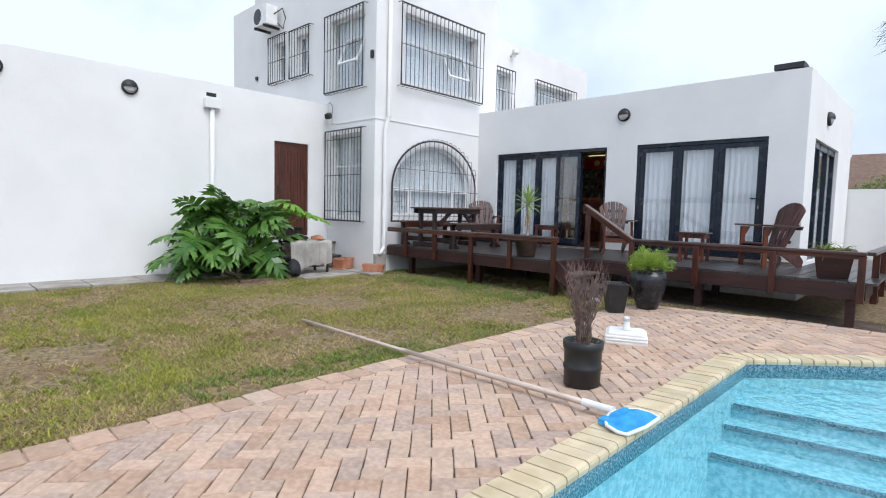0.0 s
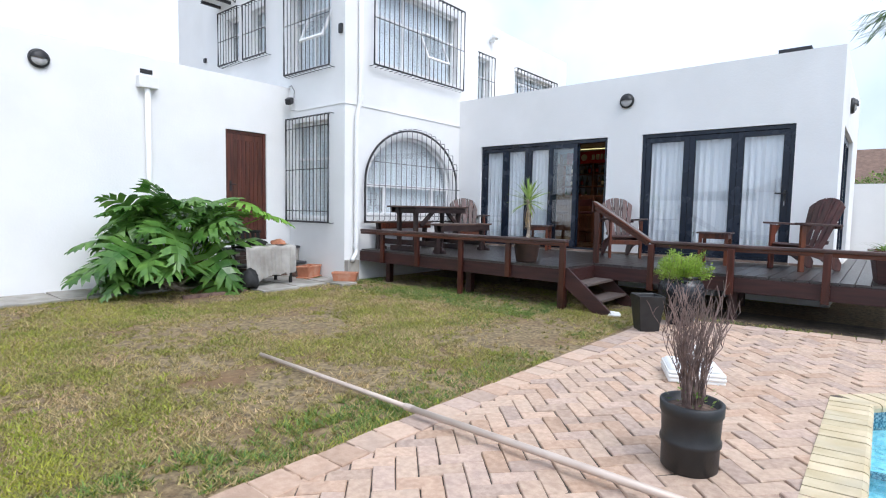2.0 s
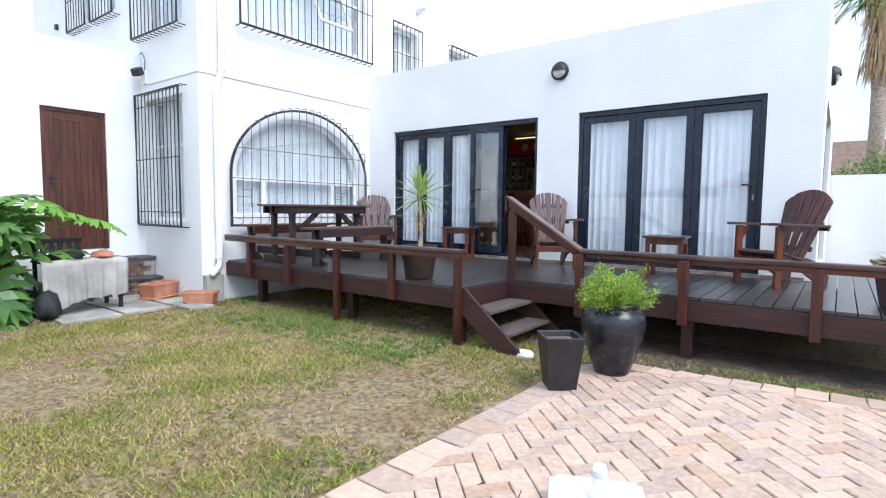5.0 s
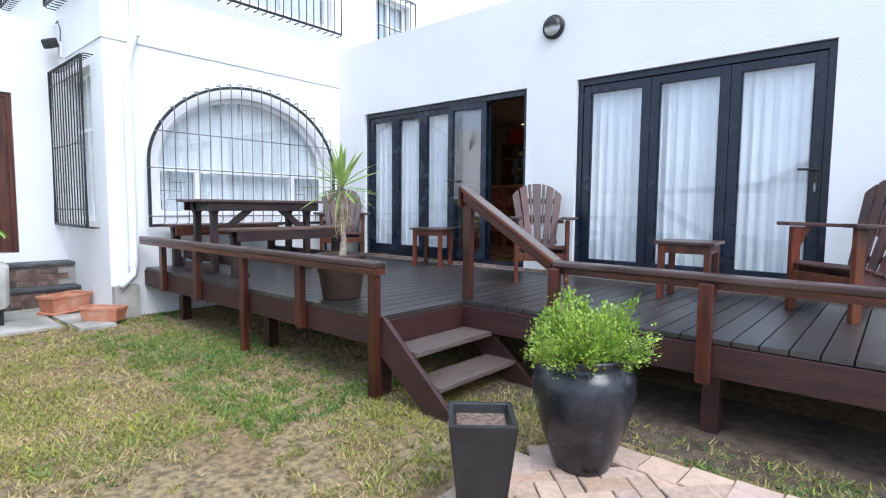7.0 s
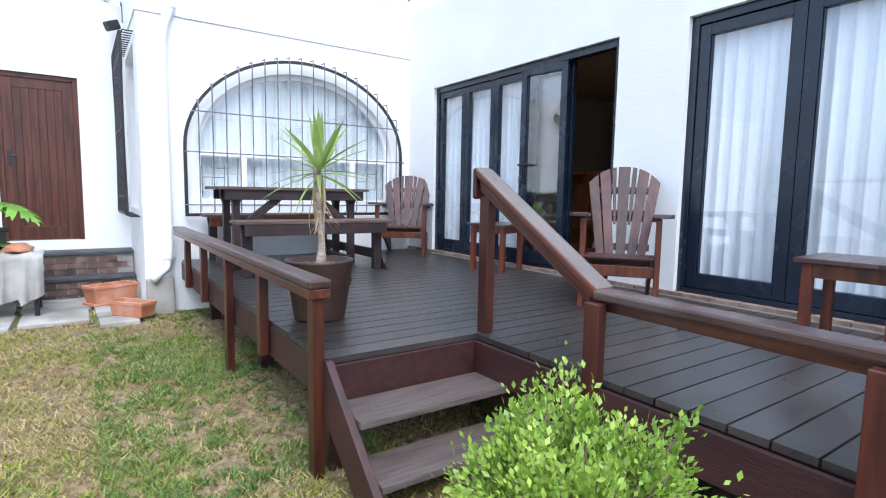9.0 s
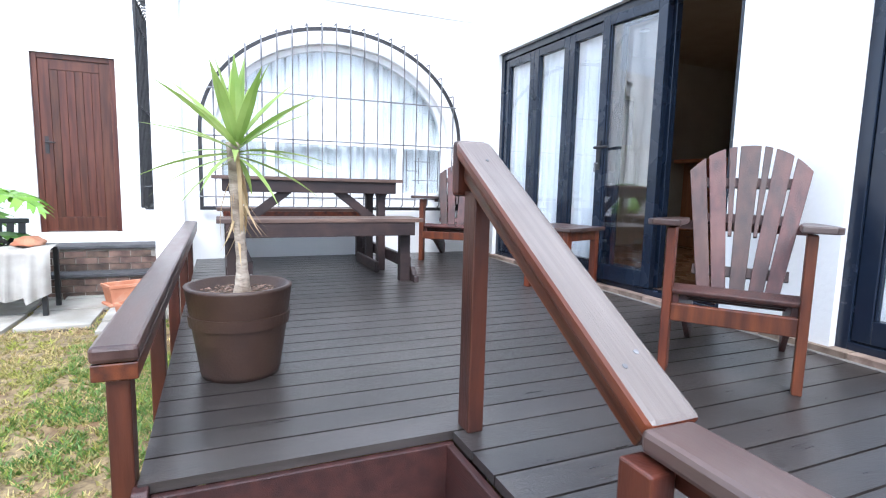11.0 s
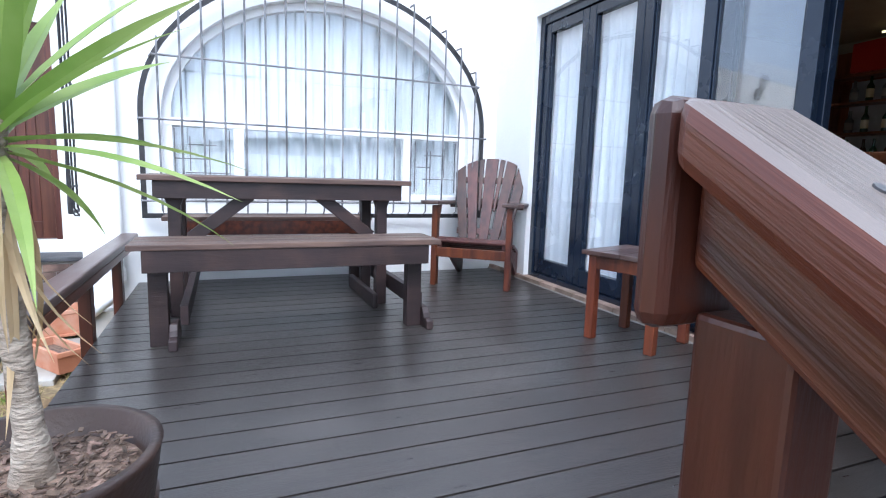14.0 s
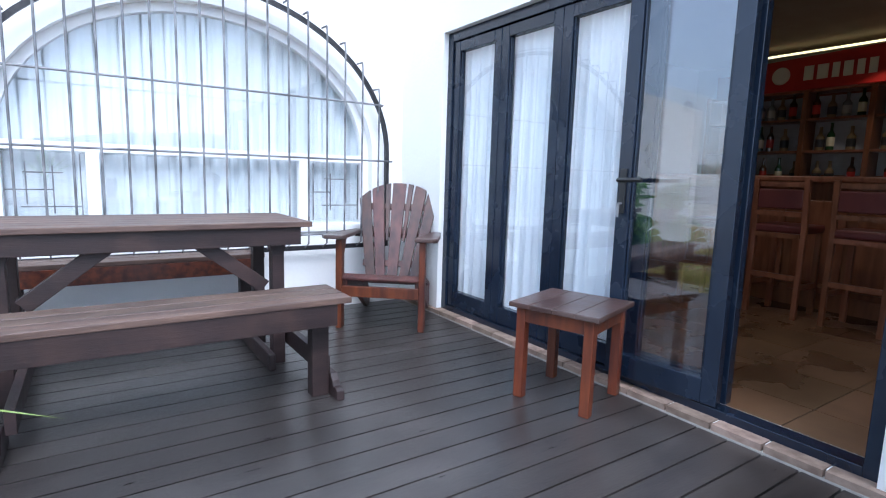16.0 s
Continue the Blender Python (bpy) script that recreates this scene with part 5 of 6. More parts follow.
def philo_leaf(L, seed):
    rnd = random.Random(seed)
    vs, fs = [(0, 0, 0)], []
    n = 6
    spine = [(L * s, 0.0, 0.10 * L * math.sin(s * 2.2) - 0.20 * L * s * s) for s in [i / n for i in range(n + 1)]]
    m = M()
    for side in (-1, 1):
        for i in range(n):
            s = (i + 0.5) / n
            ln = L * (0.66 - 0.34 * abs(s - 0.28) - 0.34 * s) * rnd.uniform(0.9, 1.1) + 0.05 * L
            ang = math.radians(112 - 88 * s)
            dx, dy = math.cos(ang) * ln, side * math.sin(ang) * ln
            a, b = Vector(spine[i]), Vector(spine[i + 1])
            mid = (a + b) / 2
            dr = Vector((0, 0, -0.28 * ln * (0.6 + s)))
            out = Vector((dx, dy, 0))
            wid = b - a
            cup = Vector((0, 0, 0.05 * ln))
            p1, p2 = mid + out * 0.50 - wid * 0.52 + cup, mid + out * 0.50 + wid * 0.60 + cup
            q1, q2 = mid + out * 0.80 - wid * 0.46 + dr * 0.35, mid + out * 0.80 + wid * 0.56 + dr * 0.35
            t1, tn, t2 = mid + out * 0.98 - wid * 0.42 + dr * 0.9, mid + out * 0.86 + dr * 0.55, mid + out * 1.06 + wid * 0.36 + dr
            m.add([a, b, p2, p1, q2, q1, t1, tn, t2], [(0, 1, 2, 3), (3, 2, 4, 5), (5, 4, 7), (5, 7, 6), (7, 4, 8)])
    me = bpy.data.meshes.new("leaf")
    me.from_pydata(m.v, [], m.f)
    return me


def philodendron(at):
    t = thing("philodendron", "large split-leaf philodendron with glossy green leaves", "shrub", at)
    rnd = random.Random(11)
    kinds = [philo_leaf(0.74, 1), philo_leaf(0.64, 2), philo_leaf(0.54, 3)]
    for me in kinds:
        me.materials.append(philo_m)
    young = philo_leaf(0.56, 9)
    young.materials.append(philo_new)
    stems = M()
    for k in range(5):
        stems.tube([(rnd.uniform(-0.2, 0.2), rnd.uniform(-0.35, 0.35), 0), (rnd.uniform(-0.25, 0.2), rnd.uniform(-0.4, 0.4), 0.3), (rnd.uniform(-0.2, 0.2), rnd.uniform(-0.4, 0.4), 0.55)], [0.06, 0.05, 0.04], 8)
    part("stem", stems, bark, t, "thick scarred stems", local=True)
    pet = M()
    for k in range(72):
        a = rnd.uniform(0, 6.283)
        u = rnd.random()
        el = math.radians(84 * u - 12)
        rr = rnd.uniform(0.72, 1.0)
        ex, ey, ez = 0.70 * rr, 1.02 * rr, 1.46 * rr
        p = Vector((ex * math.cos(el) * math.cos(a), ey * math.cos(el) * math.sin(a), 0.32 + ez * math.sin(el) * 0.82))
        if p.x < -0.72:
            continue
        o = Vector((rnd.uniform(-0.1, 0.1), rnd.uniform(-0.25, 0.25), 0.25 + 0.3 * u))
        mid = o.lerp(p, 0.55) + Vector((0, 0, 0.14))
        pet.tube([o, mid, p], [0.014, 0.011, 0.008], 5)
        face = math.degrees(math.atan2(p.y, p.x)) + rnd.uniform(-35, 35)
        part("leaf", kinds[rnd.randrange(3)], philo_m, t, local=True, at=Matrix.Translation(p) @ pose(0, 0, 0, 0, 0, face) @ pose(0, 0, 0, rnd.uniform(-35, 35), rnd.uniform(12, 68) - 52 * u, 0) @ Matrix.Translation((-0.12, 0, 0)))
    for p, f in (((0.30, 1.36, 1.20), 60), ((0.36, 0.80, 1.42), 30), ((0.30, 1.05, 1.30), 75)):
        p = Vector(p)
        pet.tube([(0.05, 0.3, 0.5), p * 0.6 + Vector((0, 0, 0.25)), p], [0.016, 0.013, 0.009], 5)
        part("leaf", young, philo_new, t, "bright young leaf", local=True, at=Matrix.Translation(p) @ pose(0, 0, 0, 0, 0, f) @ pose(0, 0, 0, 0, 12, 0) @ Matrix.Translation((-0.1, 0, 0)))
    part("stalkwork", pet, philo_new, t, local=True)


philodendron((-9.80, 4.45, LAWN))


def leaf_cloud(name, rnd, count, shape, size, material, parent, aspect=0.45):
    m = M()
    for k in range(count):
        p, nrm = shape(rnd)
        d = (nrm + Vector((rnd.uniform(-1, 1), rnd.uniform(-1, 1), rnd.uniform(-0.6, 1)))).normalized()
        s = d.cross(Vector((rnd.uniform(-1, 1), rnd.uniform(-1, 1), 1))).normalized()
        L = size * rnd.uniform(0.6, 1.25)
        m.add([p, p + d * L * 0.5 + s * L * aspect * 0.5, p + d * L, p + d * L * 0.5 - s * L * aspect * 0.5], [(0, 1, 2, 3)])
    me = bpy.data.meshes.new(name)
    me.from_pydata(m.v, [], m.f)
    me.materials.append(material)
    return part(name, me, material, parent, local=True)


def urn_shrub(at):
    t = thing("potted_shrub", "lime-green shrub in a large black glazed urn", "potted plant", at)
    prof = [(0.135, 0.0), (0.145, 0.02), (0.19, 0.15), (0.24, 0.30), (0.264, 0.42), (0.256, 0.49), (0.222, 0.54), (0.2, 0.557), (0.212, 0.575), (0.215, 0.60), (0.195, 0.605), (0.18, 0.585), (0.17, 0.55), (0.0, 0.54)]
    part("urn", M().lathe(prof, 56), blackglaze, t, "black glazed clay urn", smooth=True, local=True)
    part("soil", M().lathe([(0.168, 0.555), (0.1, 0.565), (0.001, 0.565)], 24), potsoil, t, local=True)
    rnd = random.Random(8)
    tips = []
    tw = M()
    for k in range(110):
        a, el = rnd.uniform(0, 6.283), rnd.uniform(0.1, 1.5)
        L = rnd.uniform(0.17, 0.265) * (1.0 + 0.15 * math.sin(3 * a)) * (1.0 if rnd.random() < 0.85 else 1.3)
        d = Vector((math.cos(a) * math.cos(el), math.sin(a) * math.cos(el), math.sin(el) * 1.05))
        o = Vector((0.08 * math.cos(a), 0.08 * math.sin(a), 0.56))
        tips.append((o, d, L))
        tw.tube([o, o + d * L], [0.004, 0.002], 4)
    part("branchwork", tw, twig_m, t, local=True)

    def shape(r):
        o, d, L = tips[r.randrange(len(tips))]
        s = r.random() ** 0.5
        return o + d * L * s + Vector((r.gauss(0, 0.022), r.gauss(0, 0.022), r.gauss(0, 0.022))), d
    leaf_cloud("foliage", rnd, 12500, shape, 0.0225, shrub_m, t, 0.55)


urn_shrub((-3.13, 7.52, -0.07))


def square_pot(at, rz):
    t = thing("planter_pot", "empty tapered square black planter", "plant pot", at, rz)
    a, b, h = 0.105, 0.15, 0.41
    ring = lambda s, z: [(-s, -s, z), (s, -s, z), (s, s, z), (-s, s, z)]
    vs = ring(a, 0) + ring(b, h) + ring(b - 0.025, h) + ring(b - 0.035, h - 0.05)
    fs = [(3, 2, 1, 0), (12, 13, 14, 15)] + [(4 * k + i, 4 * k + (i + 1) % 4, 4 * k + 4 + (i + 1) % 4, 4 * k + 4 + i) for k in range(3) for i in range(4)]
    part("pot", M().add(vs, fs), blackplastic, t, local=True, bevel=0.006)
    part("soil", M().box(-b + 0.037, b - 0.037, -b + 0.037, b - 0.037, h - 0.06, h - 0.045), potsoil, t, local=True)


square_pot((-3.32, 6.90, -0.07), 40)


def dead_plant(at):
    t = thing("potted_twigs", "leafless dead shrub in a black plastic pot", "potted plant", at)
    part("pot", M().lathe([(0.125, 0.0), (0.135, 0.01), (0.137, 0.13), (0.145, 0.14), (0.145, 0.16), (0.137, 0.17), (0.142, 0.28), (0.15, 0.29), (0.152, 0.345), (0.142, 0.35), (0.13, 0.34), (0.125, 0.3), (0.0, 0.3)], 40), blackplastic, t, smooth=True, local=True)
    part("soil", M().lathe([(0.126, 0.305), (0.06, 0.315), (0.001, 0.315)], 24), potsoil, t, local=True)
    rnd = random.Random(21)
    tw = M()
    for k in range(66):
        a = rnd.uniform(0, 6.283)
        lean = rnd.uniform(0.02, 0.19)
        o = Vector((0.04 * math.cos(a), 0.04 * math.sin(a), 0.3))
        L = rnd.uniform(0.36, 0.60)
        pts = [o]
        for j in range(1, 6):
            s = j / 5
            pts.append(o + Vector((math.cos(a) * lean * s * s * 0.8 + rnd.gauss(0, 0.01), math.sin(a) * lean * s * s * 0.8 + rnd.gauss(0, 0.01), L * s)))
        tw.tube(pts, [0.0036, 0.0031, 0.0026, 0.0021, 0.0016, 0.001], 5)
        for j in range(2, 6):
            for b in range(2):
                w = rnd.uniform(0, 6.283)
                e = pts[j] + Vector((math.cos(w) * 0.035, math.sin(w) * 0.035, rnd.uniform(0.04, 0.12)))
                tw.tube([pts[j], (pts[j] + e) / 2 + Vector((0, 0, 0.008)), e], [0.0019, 0.0015, 0.001], 4)
    part("branchwork", tw, twig_m, t, "bare grey-brown twigs", local=True)

    def shape(r):
        a, rr = r.uniform(0, 6.28), r.uniform(0.02, 0.12)
        return Vector((rr * math.cos(a), rr * math.sin(a), r.uniform(0.31, 0.42))), Vector((math.cos(a), math.sin(a), 0.5))
    leaf_cloud("low_leaves", rnd, 45, shape, 0.03, fern_m, t)


dead_plant((-1.97, 3.60, -0.022))


def deck_planter(at):
    t = thing("deck_planter", "leafy plant in a square dark timber planter", "planter", at, 8)
    ring = lambda s, z: [(-s, -s, z), (s, -s, z), (s, s, z), (-s, s, z)]
    vs = ring(0.17, 0) + ring(0.225, 0.36) + ring(0.19, 0.36) + ring(0.185, 0.3)
    fs = [(3, 2, 1, 0), (12, 13, 14, 15)] + [(4 * k + i, 4 * k + (i + 1) % 4, 4 * k + 4 + (i + 1) % 4, 4 * k + 4 + i) for k in range(3) for i in range(4)]
    part("box", M().add(vs, fs), fascia_m, t, local=True, bevel=0.006)
    part("rim", M().box(-0.24, 0.24, -0.24, -0.2, 0.362, 0.39).box(-0.24, 0.24, 0.2, 0.24, 0.362, 0.39).box(-0.24, -0.2, -0.2, 0.2, 0.362, 0.39).box(0.2, 0.24, -0.2, 0.2, 0.362, 0.39), redwood, t, local=True)
    part("soil", M().box(-0.18, 0.18, -0.18, 0.18, 0.29, 0.31), potsoil, t, local=True)
    rnd = random.Random(4)
    me = blade_mesh(0.34, 0.03, 0.9)
    me.materials.append(fern_m)
    for k in range(70):
        part("leaf", me, fern_m, t, local=True, at=pose(rnd.uniform(-0.14, 0.14), rnd.uniform(-0.14, 0.14), 0.31, 0, 0, rnd.uniform(0, 360)) @ pose(0, 0, 0, 0, -rnd.uniform(20, 85), 0) @ Matrix.Diagonal((rnd.uniform(0.6, 1.1),) * 3 + (1,)))


deck_planter((-1.16, 8.86, DECK))


def bush(at, label, seed):
    t = thing("garden_bush", label, "shrub", at)
    rnd = random.Random(seed)
    stems, tips = M(), []
    for k in range(26):
        a, r = rnd.uniform(0, 6.283), rnd.uniform(0.15, 0.75)
        p = Vector((r * math.cos(a), r * math.sin(a), rnd.uniform(1.5, 2.75) - 0.4 * r))
        stems.tube([(0.1 * math.cos(a), 0.1 * math.sin(a), 0), p * 0.55 + Vector((0, 0, 0.1)), p], [0.03, 0.018, 0.006], 5)
        tips.append(p)
    part("stem", stems, twig_m, t, local=True)

    def shape(r):
        p = tips[r.randrange(len(tips))]
        d = Vector((r.gauss(0, 1), r.gauss(0, 1), r.gauss(0, 0.8))).normalized()
        return p + d * 0.28 * r.random() ** 0.5, d
    leaf_cloud("foliage", rnd, 3600, shape, 0.075, fern_m, t, 0.5)


bush((-1.15, 17.4, LAWN), "rounded green garden bush behind the boundary wall", 41)
bush((-0.1, 17.9, LAWN), "tall green garden bush behind the boundary wall", 43)

# ---- loose things in the garden ----
ub = thing("umbrella_base", "white plastic water-filled umbrella base with a stub tube", "umbrella base", (-2.40, 5.28, -0.04), 25)
for k, (z0, z1, s) in enumerate(((0.0, 0.028, 0.205), (0.032, 0.056, 0.21), (0.060, 0.084, 0.207))):
    part("ridge", M().box(-s, s, -s, s, z0, z1 + 0.006), whiteplastic, ub, local=True, bevel=0.012)
part("top", M().prism([(-0.2, 0.088), (0.2, 0.088), (0.17, 0.115), (-0.17, 0.115)], XZ, -0.18, 0.18), whiteplastic, ub, local=True, bevel=0.01)
part("stub", M().lathe([(0.045, 0.11), (0.035, 0.15), (0.028, 0.23), (0.026, 0.26), (0.020, 0.26)], 24), whiteplastic, ub, local=True, smooth=True)
part("clamp", M().lathe([(0.034, 0.215), (0.036, 0.23), (0.034, 0.245), (0.027, 0.245)], 24), lampglass, ub, "clear plastic collar", local=True)

pn = thing("pool_net", "blue pool leaf net on a long pale pole", "pool net", (-1.4, 3.1, 0.0))
A, B = Vector((-5.52, 3.33, -0.062)), Vector((-1.52, 3.09, 0.055))
q = A.lerp(B, 0.5)
part("pole", M().tube([A, q - Vector((0, 0, 0.012))], 0.017, 12), polemat, pn, smooth=True)
part("pole", M().tube([q - Vector((0.05, 0, 0.012)), B], 0.021, 12), polemat, pn, smooth=True)
part("pole_collar", M().tube([q - Vector((0.08, 0, 0.012)), q + Vector((0.0, 0, -0.011))], 0.023, 12), polemat, pn)
part("socket", M().tube([B - Vector((0.16, -0.01, 0.005)), B + Vector((0.06, 0, 0.0))], 0.026, 12), whiteplastic, pn)
nm = pose(-1.46, 3.07, 0.05, 0, 5, -4)
out = [(0, -0.03), (0.03, -0.13), (0.08, -0.195), (0.16, -0.215), (0.21, -0.195), (0.225, 0.0), (0.21, 0.195), (0.16, 0.215), (0.08, 0.195), (0.03, 0.13), (0, 0.03)]
part("rim", M().tube([nm @ Vector((x, y, 0)) for x, y in out + out[:1]], 0.011, 8), whiteplastic, pn, "white rim", smooth=True)
k, rings = len(out), 5
vs = [nm @ Vector((0.11, 0.02, 0.05))]
for q in range(1, rings + 1):
    s = q / rings
    vs += [nm @ Vector((0.11 + (x - 0.11) * s, y * s, 0.055 * (1 - s * s) + 0.022 * math.sin(5 * y / 0.27 + 3 * s) * (1 - s))) for x, y in out]
fs = [(0, 1 + i, 1 + (i + 1) % k) for i in range(k)]
for q in range(rings - 1):
    fs += [(1 + q * k + i, 1 + (q + 1) * k + i, 1 + (q + 1) * k + (i + 1) % k, 1 + q * k + (i + 1) % k) for i in range(k)]
part("net", M().add(vs, fs), bluemesh, pn, "bright blue crumpled mesh", smooth=True)
part("clip", M().box(-1.47, -1.40, 2.90, 2.98, 0.02, 0.06), bluemesh, pn, bevel=0.008)

# slabs by the wall
slabs = struct("path", M().box(LEFTX, -9.9, -3, 5.2, LAWN - 0.05, LAWN + 0.008).box(LEFTX, -8.75, 5.2, 7.1, LAWN - 0.05, LAWN + 0.008), sand, "strip of concrete slabs along the garage wall", "path")
rnd = random.Random(2)
y = -3.0
while y < 5.0:
    L = rnd.uniform(0.7, 0.95)
    part("slab", M().obox(pose(-10.32 + rnd.uniform(-0.03, 0.03), y + L / 2, LAWN + 0.02, rnd.uniform(-0.6, 0.6), 0, rnd.uniform(-1.5, 1.5)), 0.84, L - 0.02, 0.05), concrete, slabs, bevel=0.008)
    y += L
for x0, x1, y0, y1 in ((-10.7, -10.05, 5.22, 6.1), (-10.02, -9.42, 5.25, 5.95), (-9.40, -8.72, 5.32, 5.98), (-10.02, -9.5, 5.98, 6.65), (-9.47, -8.80, 6.01, 6.62), (-9.5, -8.9, 6.66, 7.12), (-10.7, -10.05, 6.12, 6.75), (-8.86, -8.5, 6.68, 7.05)):
    part("slab", M().obox(pose((x0 + x1) / 2, (y0 + y1) / 2, LAWN + 0.02, rnd.uniform(-0.5, 0.5), 0, rnd.uniform(-2, 2)), x1 - x0 - 0.02, y1 - y0 - 0.02, 0.05), concrete, slabs, bevel=0.008)
part("edging_stone", M().box(-9.1, -9.02, 4.2, 5.2, LAWN - 0.02, LAWN + 0.05), brickface, slabs, "brown edging strip by the shrub", bevel=0.01)

# brick steps under the brown door
bs = struct("brick_step", M().box(LEFTX, -10.2, 5.62, 7.14, LAWN, 0.15).box(LEFTX, -10.42, 5.72, 7.14, 0.15, 0.45), mulch, "low brown brick steps with dark slate treads", "steps")
for x1, y0, z in ((-10.16, 5.6, 0.15), (-10.38, 5.7, 0.45)):
    part("tread_slab", M().box(LEFTX, x1, y0, 7.145, z, z + 0.045), slate, bs, bevel=0.01)
bk = M().box(-0.012, 0.012, -0.105, 0.105, -0.034, 0.034).mesh("brick")
bk.materials.append(brickface)
for r, (z, x, y0) in enumerate(((-0.055, -10.2, 5.64), (0.022, -10.2, 5.64), (0.099, -10.2, 5.64), (0.235, -10.42, 5.74), (0.312, -10.42, 5.74), (0.389, -10.42, 5.74))):
    for i in range(7):
        y = y0 + 0.11 + i * 0.222 - (0.11 if r % 2 else 0)
        if y0 + 0.1 < y < 7.05:
            part("brick", bk, brickface, bs, at=Matrix.Translation((x + 0.004, y, z)))


def trough(at, rz, L, W, H, saucer, label):
    t = thing("terracotta_trough", label, "planter", at, rz, "terracotta troughs")
    z0 = 0.025 if saucer else 0.0
    ring = lambda a, b, z: [(-a, -b, z), (a, -b, z), (a, b, z), (-a, b, z)]
    vs = ring(L * 0.43, W * 0.40, z0) + ring(L * 0.48, W * 0.47, z0 + H - 0.035) + ring(L / 2, W / 2, z0 + H - 0.035) + ring(L / 2, W / 2, z0 + H) + ring(L / 2 - 0.025, W / 2 - 0.025, z0 + H) + ring(L * 0.45, W * 0.38, z0 + H - 0.06)
    fs = [(3, 2, 1, 0), (20, 21, 22, 23)] + [(4 * k + i, 4 * k + (i + 1) % 4, 4 * k + 4 + (i + 1) % 4, 4 * k + 4 + i) for k in range(5) for i in range(4)]
    part("body", M().add(vs, fs), terracotta, t, local=True, bevel=0.004)
    part("soil", M().box(-L * 0.44, L * 0.44, -W * 0.37, W * 0.37, z0 + H - 0.07, z0 + H - 0.055), potsoil, t, local=True)
    if saucer:
        part("saucer", M().box(-L * 0.5, L * 0.5, -W * 0.5, W * 0.5, 0, 0.025), terracotta, t, local=True, bevel=0.006)


trough((-9.66, 6.84, LAWN + 0.046), 116, 0.52, 0.27, 0.20, True, "orange terracotta trough standing on a saucer")
trough((-8.79, 7.00, LAWN + 0.046), 38, 0.46, 0.20, 0.16, False, "small orange terracotta trough on the slabs")

# old bench with a cloth
ob = thing("garden_bench", "black slatted garden bench with things laid on it", "bench", (-9.5, 5.78, LAWN + 0.046))
Z = LAWN + 0.046
for x in (-9.72, -9.26):
    for y in (5.36, 6.16):
        part("leg", M().box(x - 0.022, x + 0.022, y - 0.022, y + 0.022, Z, Z + 0.62), blackplastic, ob, bevel=0.005)
for i in range(5):
    x = -9.74 + i * 0.105
    part("seat_slat", M().box(x, x + 0.09, 5.32, 6.16, Z + 0.62, Z + 0.645), blackplastic, ob, bevel=0.004)
for i in range(6):
    y = 5.38 + i * 0.097
    part("back_slat", M().obox(pose(-9.80, y, Z + 0.75, 0, -10, 0), 0.02, 0.06, 0.26), blackplastic, ob, bevel=0.004)
part("top_rail", M().obox(pose(-9.825, 5.625, Z + 0.88, 0, -10, 0), 0.035, 0.60, 0.05), blackplastic, ob, bevel=0.008)
cl = M()
NU, NV = 44, 16
vs = []
for j in range(NV + 1):
    s = j / NV
    for i in range(NU + 1):
        u = i / NU
        y = 5.28 + 0.96 * u
        fold = 0.022 * math.sin(u * 34 + 2 * math.sin(u * 7)) + 0.015 * math.sin(u * 61)
        ln = 0.47 + 0.09 * math.sin(u * 4.3 + 0.4) + 0.05 * math.sin(u * 9 + 1) + (0.08 if u > 0.8 else 0)
        if s < 0.35:
            vs.append((-9.56 + 0.36 * s / 0.35, y, Z + 0.662 + 0.012 * math.sin(u * 20 + s * 9)))
        else:
            d = (s - 0.35) / 0.65
            vs.append((-9.195 + fold * (0.3 + d) + 0.03 * math.sin(d * 2), y + 0.03 * d * math.sin(u * 6), Z + 0.66 - ln * d))
cl.add(vs, [(j * (NU + 1) + i, j * (NU + 1) + i + 1, (j + 1) * (NU + 1) + i + 1, (j + 1) * (NU + 1) + i) for j in range(NV) for i in range(NU)])
tagged(part("cloth", cl, clothmat, smooth=True), "off-white cloth draped over the bench", "cloth")


def lump(name, at, s, material, label, category, seed):
    bm = bmesh.new()
    bmesh.ops.create_icosphere(bm, subdivisions=3, radius=1)
    for v in bm.verts:
        k = 1 + 0.35 * noise.noise(v.co * 2.1 + Vector((seed, 0, 0)))
        v.co = Vector((v.co.x * s[0] * k, v.co.y * s[1] * k, max(-0.5, v.co.z) * s[2] * k))
    me = bpy.data.meshes.new(name)
    bm.to_mesh(me)
    bm.free()
    tagged(part(name, me, material, smooth=True, at=pose(*at)), label, category)


lump("garment", (-9.48, 5.62, Z + 0.70), (0.14, 0.2, 0.06), rubber, "crumpled dark garment lying on the bench", "clothing", 1)
lump("garment", (-9.42, 6.02, Z + 0.70), (0.12, 0.13, 0.06), terracotta, "crumpled orange-brown garment lying on the bench", "clothing", 5)
lump("stone", (-3.98, 7.56, LAWN + 0.02), (0.10, 0.07, 0.05), paint, "pale stone at the foot of the deck steps", "stone", 14)
lump("bag", (-9.12, 5.30, LAWN + 0.16), (0.16, 0.14, 0.2), rubber, "black bag slumped against the bench", "bag", 9)

